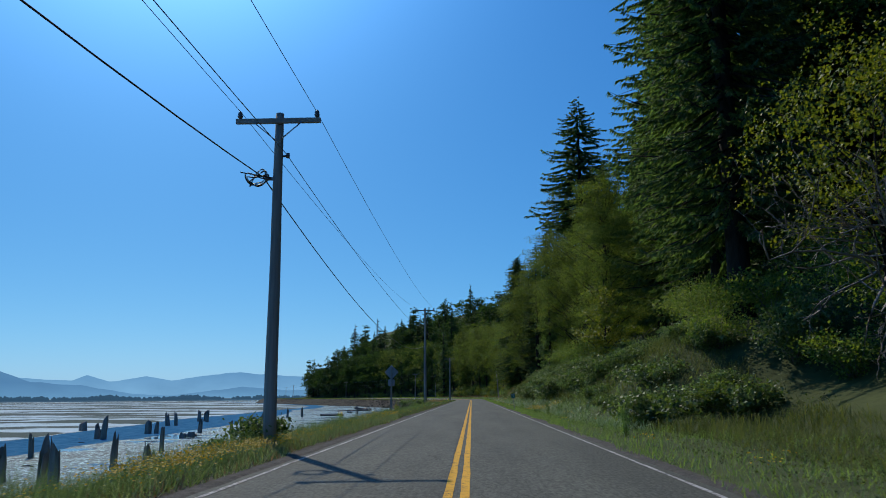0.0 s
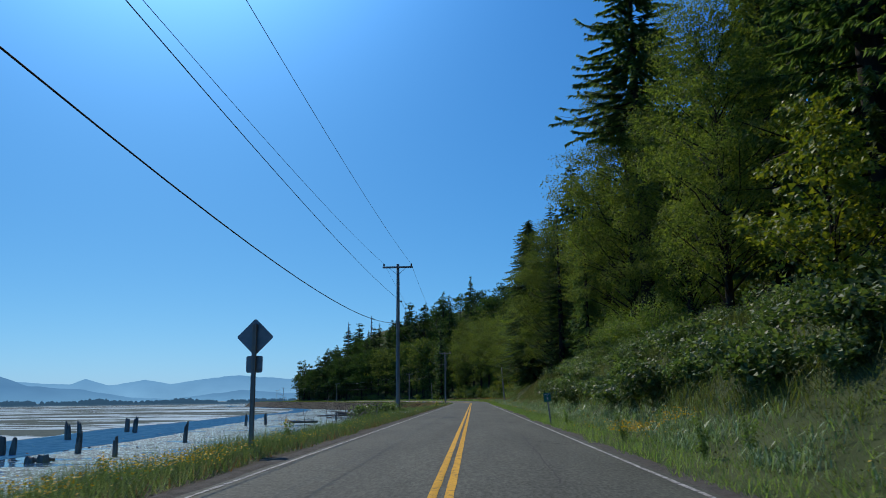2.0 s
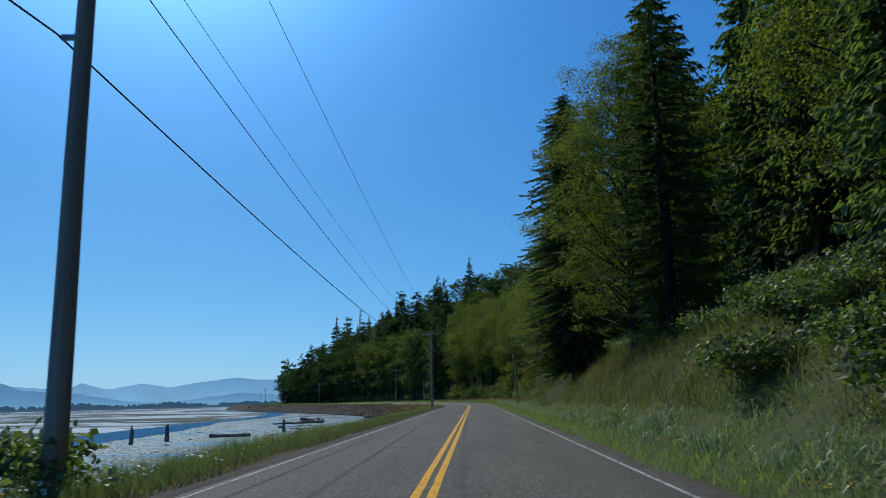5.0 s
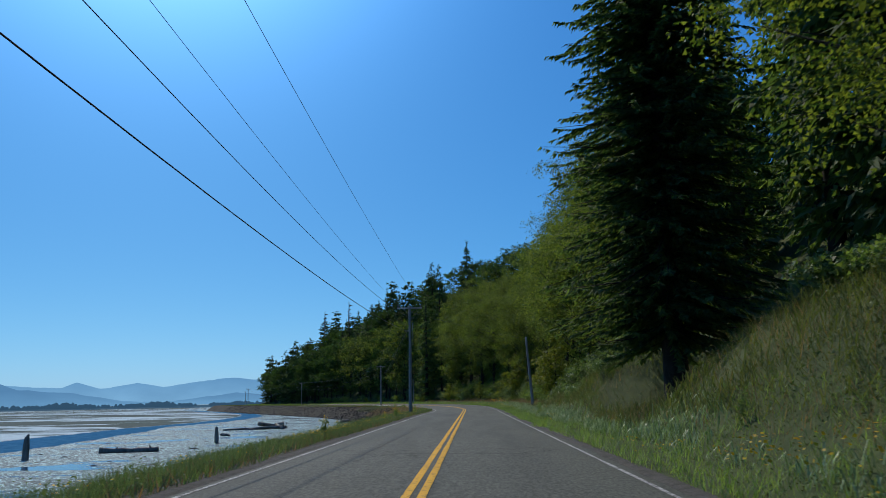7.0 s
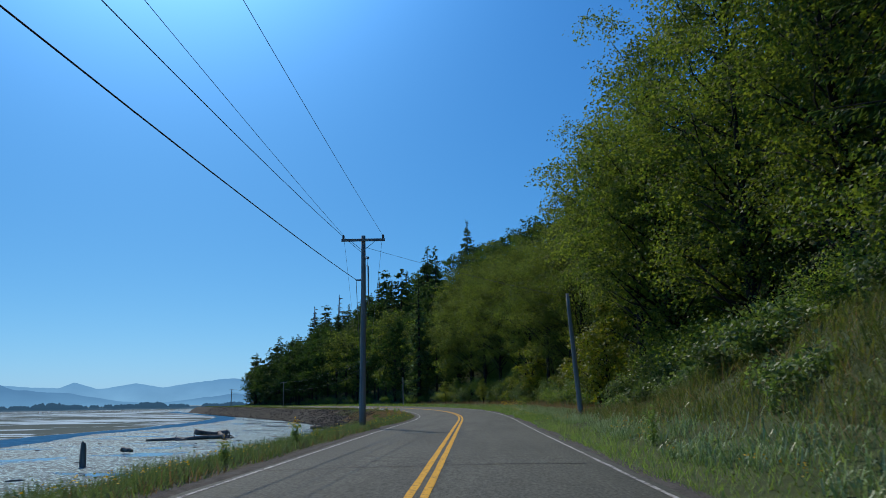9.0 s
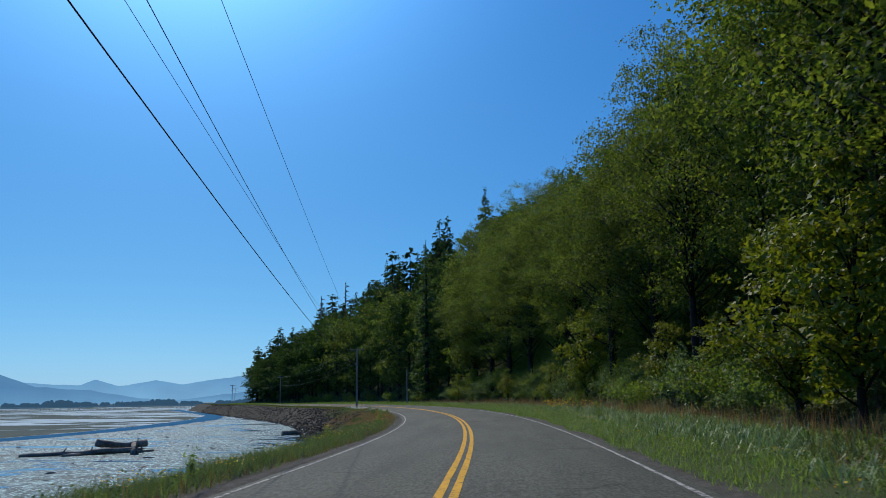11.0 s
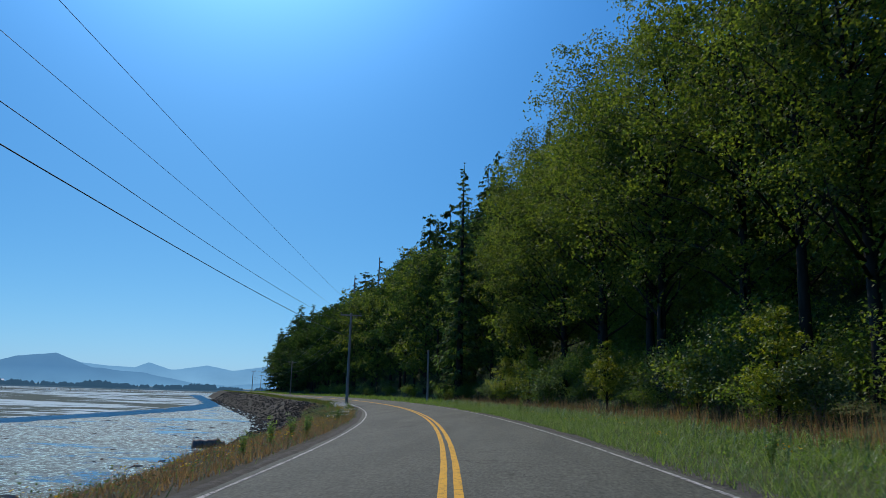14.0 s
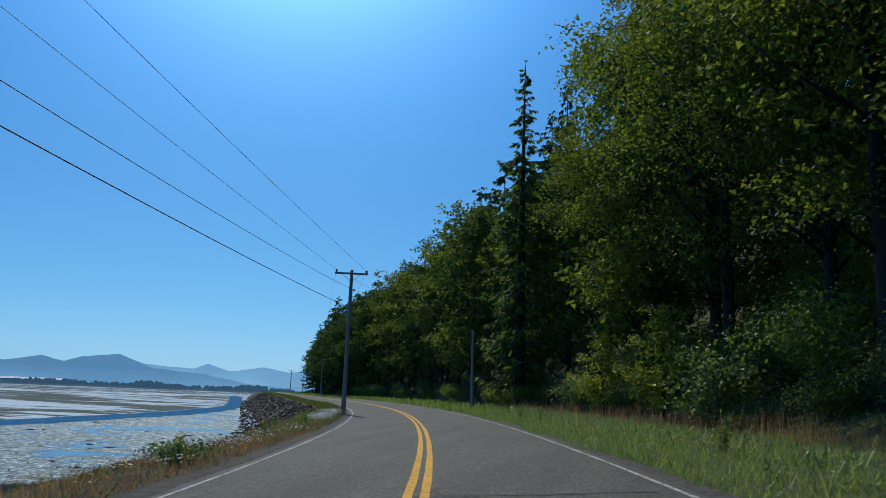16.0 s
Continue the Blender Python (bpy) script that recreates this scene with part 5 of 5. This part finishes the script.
def stranded_tree():
    """A stranded trunk propped on a second log, with its broken root plate and upright snags."""
    def at(x, y, z):
        return Vector((x, y, SHORE + z))
    g = np.random.default_rng(431)
    a, b = at(-35.2, 254.2, 0.95), at(-31.8, 257.2, 0.75)
    line = [(a.lerp(b, k / 8) + Vector(g.normal(0, 0.03, 3)) - Vector((0, 0, 0.22 * math.sin(math.pi * k / 8))), (0.36, 0.34, 0.31, 0.29, 0.28, 0.28, 0.30, 0.33, 0.34)[k]) for k in range(9)]
    root = at(-30.6, 252.4, 0.35)
    lines = [line, [(line[6][0], 0.26), (line[6][0].lerp(root, 0.5) - Vector((0, 0, 0.1)), 0.26), (root, 0.34)]]
    for k in range(10):
        d = Vector((g.normal(0, 0.5), g.normal(0, 0.5), g.uniform(-0.4, 0.7)))
        lines.append([(root, 0.17), (root + d * 0.55, 0.09), (root + d * 1.0 + Vector(g.normal(0, 0.1, 3)), 0.02)])
    for x, h in ((0.1, 0.95), (0.55, 0.8)):
        lines.append([(root + Vector((x, -0.1, -0.2)), 0.10), (root + Vector((x + 0.04, -0.1, h * 0.6)), 0.07), (root + Vector((x + 0.1, -0.05, h)), 0.03)])
    lines.append([(root + Vector((0.1, -0.3, -0.6)), 0.42), (root + Vector((0.0, -0.25, -0.05)), 0.33), (root + Vector((-0.15, -0.1, 0.2)), 0.12)])
    tagged(tube_object("stranded_trunk", lines, PILE_WOOD, 9), "dark stranded tree trunk with a broken root plate", "driftwood", "driftwood on the flat")
    c, d = at(-40.0, 250.5, 0.12), at(-31.2, 253.6, 0.34)
    low = [(c.lerp(d, k / 8) + Vector(g.normal(0, 0.05, 3)), 0.14 + 0.012 * k) for k in range(9)]
    tagged(tube_object("driftwood_log", [low, [(low[3][0], 0.08), (low[3][0] + Vector((0.3, 0.1, 0.5)), 0.03)], [(low[5][0], 0.08), (low[5][0] + Vector((0.2, -0.2, 0.45)), 0.03)]], PILE_WOOD, 8), "long thin dark log lying on the mud", "driftwood", "driftwood on the flat")


stranded_tree()


def debris():
    """Clods, sticks and weed left on the mud by the tide."""
    g = np.random.default_rng(45)
    verts, faces = [], []
    for i in range(520):
        s, u = g.uniform(40, 400), -g.uniform(10, 44)
        x, y = on_plan(s, u)
        r, turn = g.uniform(0.05, 0.2), g.uniform(0, 3.14)
        long, tall = g.uniform(1.0, 4.5), g.uniform(0.25, 0.7)
        c, d = math.cos(turn), math.sin(turn)
        base = len(verts)
        for k, (px, py, pz) in enumerate(((-1, 0, 0), (-0.4, 0.5, 0), (0.6, 0.45, 0), (1, 0, 0), (0.5, -0.5, 0), (-0.5, -0.45, 0), (-0.3, 0.05, 1), (0.4, -0.05, 0.8))):
            qx, qy = px * r * long * g.uniform(0.8, 1.2), py * r * g.uniform(0.8, 1.2)
            verts.append((x + c * qx - d * qy, y + d * qx + c * qy, SHORE - 0.03 + pz * r * tall + (0.03 if k > 5 else 0)))
        for q in ((0, 1, 6), (1, 2, 7, 6), (2, 3, 7), (3, 4, 7), (4, 5, 6, 7), (5, 0, 6)):
            faces.append(tuple(base + j for j in reversed(q)))
    tagged(mesh_object("tide_debris", verts, faces, PILE_WOOD), "dark clods and sticks scattered over the mud", "debris", kind="stuff")


debris()


# ---- the rocky foot of the embankment in the bend ----
def rock_mesh(seed):
    g = np.random.default_rng(seed)
    bm = bmesh.new()
    bmesh.ops.create_icosphere(bm, subdivisions=1, radius=0.5)
    for v in bm.verts:
        v.co *= 0.75 + 0.5 * g.uniform()
        v.co.z *= 0.7
    me = bpy.data.meshes.new("rock")
    bm.to_mesh(me)
    bm.free()
    me.materials.append(ROCK)
    return me


rocks = [rock_mesh(500 + i) for i in range(7)]
riprap = tagged(new("rock_armour"), "dark broken rocks piled on the embankment slope", "rocks", kind="structure")
for i in range(300):
    s = 280 + 80 * rng.random()
    u = -(6.4 + 6.9 * rng.random())
    x, y, z = land(s, u)
    r = new("rock", rocks[i % 7])
    r.parent = riprap
    k = rng.uniform(0.15, 0.45)
    r.matrix_basis = Matrix.LocRotScale(Vector((x, y, max(z, SHORE) + 0.08 * k)), Euler((rng.uniform(-0.5, 0.5), rng.uniform(-0.5, 0.5), rng.uniform(0, 6))), Vector((k * 1.2, k, k * 0.9)))
verts, faces = [], []
shapes = [([tuple(v.co) for v in me.vertices], [tuple(f.vertices) for f in me.polygons]) for me in rocks]
for i in range(3600):
    s = 276 + 274 * rng.random() ** 1.5
    u = -(6.0 + 7.5 * rng.random())
    x, y, z = land(s, u)
    k = rng.uniform(0.15, 0.45)
    m = Matrix.LocRotScale(Vector((x, y, max(z, SHORE) + 0.05 * k)), Euler((rng.uniform(-0.5, 0.5), rng.uniform(-0.5, 0.5), rng.uniform(0, 6))), Vector((k * 1.2, k, k * 0.9)))
    b = len(verts)
    v, f = shapes[i % 7]
    verts += [m @ Vector(q) for q in v]
    faces += [tuple(b + q for q in face) for face in f]
rubble = mesh_object("rubble", verts, faces, ROCK)
part("rubble", tagged(rubble, kind="stuff"), riprap)


# ---- shrubs, dead branches, flowers along the shore side ----
shrub = Stock(bush("roadside_shrub", "low green shrub on the embankment", 1.0, 1.0, BRAMBLE, 92, 1800, 0.10))
shrub.put((-5.0, 38.5, -0.2), 1.1, 0.3, label="grey-green shrub round the foot of a utility pole")
shrub.put((-5.6, 36.9, -0.3), 0.7, 2.0, label="grey-green shrub round the foot of a utility pole")
shrub.put((-6.4, 100.5, -0.5), 1.55, 1.0, label="dark green shrub on the embankment edge")
shrub.put((-5.3, 104.8, -0.15), 1.25, 1.0)
knotweed = Stock(bush("knotweed_bush", "broad-leaved green knotweed on the embankment edge", 1.3, 1.15, SEDGE, 93, 620, 0.13))
knotweed.put(on_land(275.2, -4.9), 0.62, 0.4)
knotweed.put(on_land(276.6, -5.5), 0.5, 2.0)
knotweed.put(on_land(262.5, -6.6), 0.4, 4.0)
for s, u, k in ((180, -6.2, 0.5), (150, -6.0, 0.45), (214, -6.5, 0.5), (262, -7.2, 0.7), (240, -7.0, 0.6)):
    shrub.put(on_land(s, u), k, s)


def weed_plant(name, label, height, seed, flower=None):
    """Upright stalks with narrow leaves, and flower heads on some."""
    g = np.random.default_rng(seed)
    top = new(name)
    tagged(top, label, "weed")
    lines, pts, heads = [], [], []
    for k in range(7):
        a, r = g.uniform(0, 6.28), g.uniform(0.05, 0.22) * height
        h = height * g.uniform(0.6, 1.1)
        tip = np.array((math.cos(a) * r, math.sin(a) * r, h))
        lines.append([((0, 0, -0.05), 0.008), (tip * 0.55 + (0, 0, 0.03), 0.006), (tip, 0.003)])
        for q in g.uniform(0.15, 1.0, 26):
            pts.append(tip * q + g.normal(0, 0.045, 3))
        for q in range(9):
            heads.append(tip + g.normal(0, 0.05, 3))
    part("stalk", tagged(tube_object("stalk", lines, GRASS, 3), kind="stuff"), top)
    pts = np.array(pts)
    part("foliage", quads_object("foliage", leaf_quads(pts, np.tile((0, 0, 0.6), (len(pts), 1)), 0.11, 0.03, g, 0.9), GRASS), top)
    if flower:
        part("blossom", tagged(quads_object("blossom", leaf_quads(np.array(heads), np.tile((0, -0.3, 0.8), (len(heads), 1)), 0.04, 0.04, g, 0.5), flower), kind="stuff"), top)
    return top


weeds = Stock(weed_plant("tall_weed", "tall green weed with narrow leaves on the road edge", 0.9, 801), weed_plant("ragwort_plant", "weed with yellow flower heads on the road edge", 0.7, 802, YELLOW_FLOWER), weed_plant("tall_weed", "tall green weed with narrow leaves on the road edge", 0.7, 803))
for k in range(54):
    s = 30 + 275 * rng.random()
    u = -(4.3 + 1.6 * rng.random()) if k % 3 else 4.3 + 2.0 * rng.random()
    weeds.put(on_land(s, u, 0.02), rng.uniform(0.6, 1.15), rng.uniform(0, 6))


def dead_branch(at, size, spin, seed):
    """A bare weathered branch that forks again and again."""
    g = np.random.default_rng(seed)
    lines = []

    def grow(p, d, length, r, depth):
        pts = [(p, r)]
        for k in range(4):
            d = (d + Vector(g.normal(0, 0.22, 3))).normalized()
            p = p + d * (length / 4)
            pts.append((p, r * (1 - 0.18 * (k + 1))))
            if depth and g.uniform() < 0.75:
                side = (d + Vector(g.normal(0, 0.7, 3))).normalized()
                grow(p, side, length * g.uniform(0.4, 0.65), r * 0.55, depth - 1)
        lines.append(pts)
    for k in range(5):
        grow(Vector((g.normal(0, 0.3), g.normal(0, 0.5), 0)), Vector((g.normal(0, 0.6), g.normal(0, 0.8), g.uniform(0.3, 0.9))).normalized(), g.uniform(1.2, 2.6), 0.045, 3)
    ob = tube_object("dead_branch", lines, PILE_WOOD, 3)
    ob.matrix_basis = Matrix.LocRotScale(Vector(at), Euler((0, 0, spin)), Vector((size, size, size)))
    return tagged(ob, "tangle of bare grey dead branches on the embankment edge", "branch", "dead branches on the shore")


x, y, z = land(40, 11.6)
for i, (up, turn, size) in enumerate(((4.6, 0.0, 1.2), (3.7, 0.5, 1.35), (3.0, -0.5, 1.1))):
    bare = dead_branch((x, y, z + up), size, 0.0, 620 + i)
    bare.matrix_basis = Matrix.Translation((x, y, z + up)) @ Matrix.Rotation(turn, 4, "Z") @ Matrix.Rotation(radians(-98), 4, "Y") @ Matrix.Scale(size, 4)
    bare.data.materials[0] = TWIG
    tagged(bare, "bare dead boughs hanging before the dark of the woods", "branch", "bare boughs at the wood's edge")
for i, (s, u, k) in enumerate(((84, -7.0, 0.8), (86.5, -7.1, 0.85), (89, -7.0, 0.85), (91.5, -7.2, 0.9), (94, -7.0, 0.9), (97.5, -7.0, 1.15))):
    x, y, z = land(s, u)
    dead_branch((x, y, z), k, i * 1.3, 600 + i)


def flower_patch(name, label, s0, s1, u_of, count, size, mat, seed, height):
    g = np.random.default_rng(seed)
    pts = []
    for i in range(count // 14):
        s = g.uniform(s0, s1)
        u = u_of(g, s)
        x, y, z = land(s, u)
        for k in range(14):
            pts.append((x + g.normal(0, 0.22), y + g.normal(0, 0.22), z + height * g.uniform(0.7, 1.2)))
    pts = np.array(pts)
    nor = np.tile(np.array((0, -0.3, 0.8)), (len(pts), 1))
    tagged(quads_object(name, leaf_quads(pts, nor, size, size, g, 0.4), mat), label, "flowers", kind="stuff")


def left_flowers(g, s):
    return -4.1 - 1.1 * g.uniform()


def right_flowers(g, s):
    return 4.1 + 1.6 * g.uniform()


flower_patch("yellow_flowers", "patch of yellow wild flowers on the embankment edge", 56, 66, left_flowers, 900, 0.036, YELLOW_FLOWER, 706, 0.36)
flower_patch("yellow_flowers", "dense drift of orange-yellow wild flowers on the embankment edge", 29, 38, left_flowers, 3200, 0.032, YELLOW_FLOWER, 712, 0.34)
flower_patch("yellow_flowers", "yellow wild flowers on the embankment", 22, 60, left_flowers, 1600, 0.034, YELLOW_FLOWER, 701, 0.30)
flower_patch("yellow_flowers", "yellow wild flowers on the embankment", 60, 300, left_flowers, 2600, 0.038, YELLOW_FLOWER, 702, 0.30)
flower_patch("yellow_flowers", "clump of yellow ragwort at the foot of the bank", 131, 134, right_flowers, 110, 0.05, YELLOW_FLOWER, 709, 0.6)
flower_patch("yellow_flowers", "clump of yellow ragwort at the foot of the bank", 68, 70, right_flowers, 420, 0.045, YELLOW_FLOWER, 710, 0.45)
flower_patch("yellow_flowers", "clump of yellow ragwort before the woods", 219, 226, right_flowers, 300, 0.045, YELLOW_FLOWER, 711, 0.7)
flower_patch("yellow_flowers", "yellow wild flowers on the verge", 30, 300, right_flowers, 1100, 0.04, YELLOW_FLOWER, 703, 0.25)
flower_patch("white_flowers", "small white daisies on the embankment", 100, 108, left_flowers, 160, 0.06, WHITE_FLOWER, 704, 0.32)
flower_patch("white_flowers", "drift of white daisies round the pole in the bend", 296, 314, left_flowers, 1500, 0.05, WHITE_FLOWER, 707, 0.34)
flower_patch("rusty_dock", "rust-red seed heads of dock on the slope", 236, 300, slope_band, 9000, 0.022, RUST, 708, 0.24)
flower_patch("white_flowers", "small white daisies on the embankment", 272, 300, left_flowers, 500, 0.04, WHITE_FLOWER, 705, 0.30)
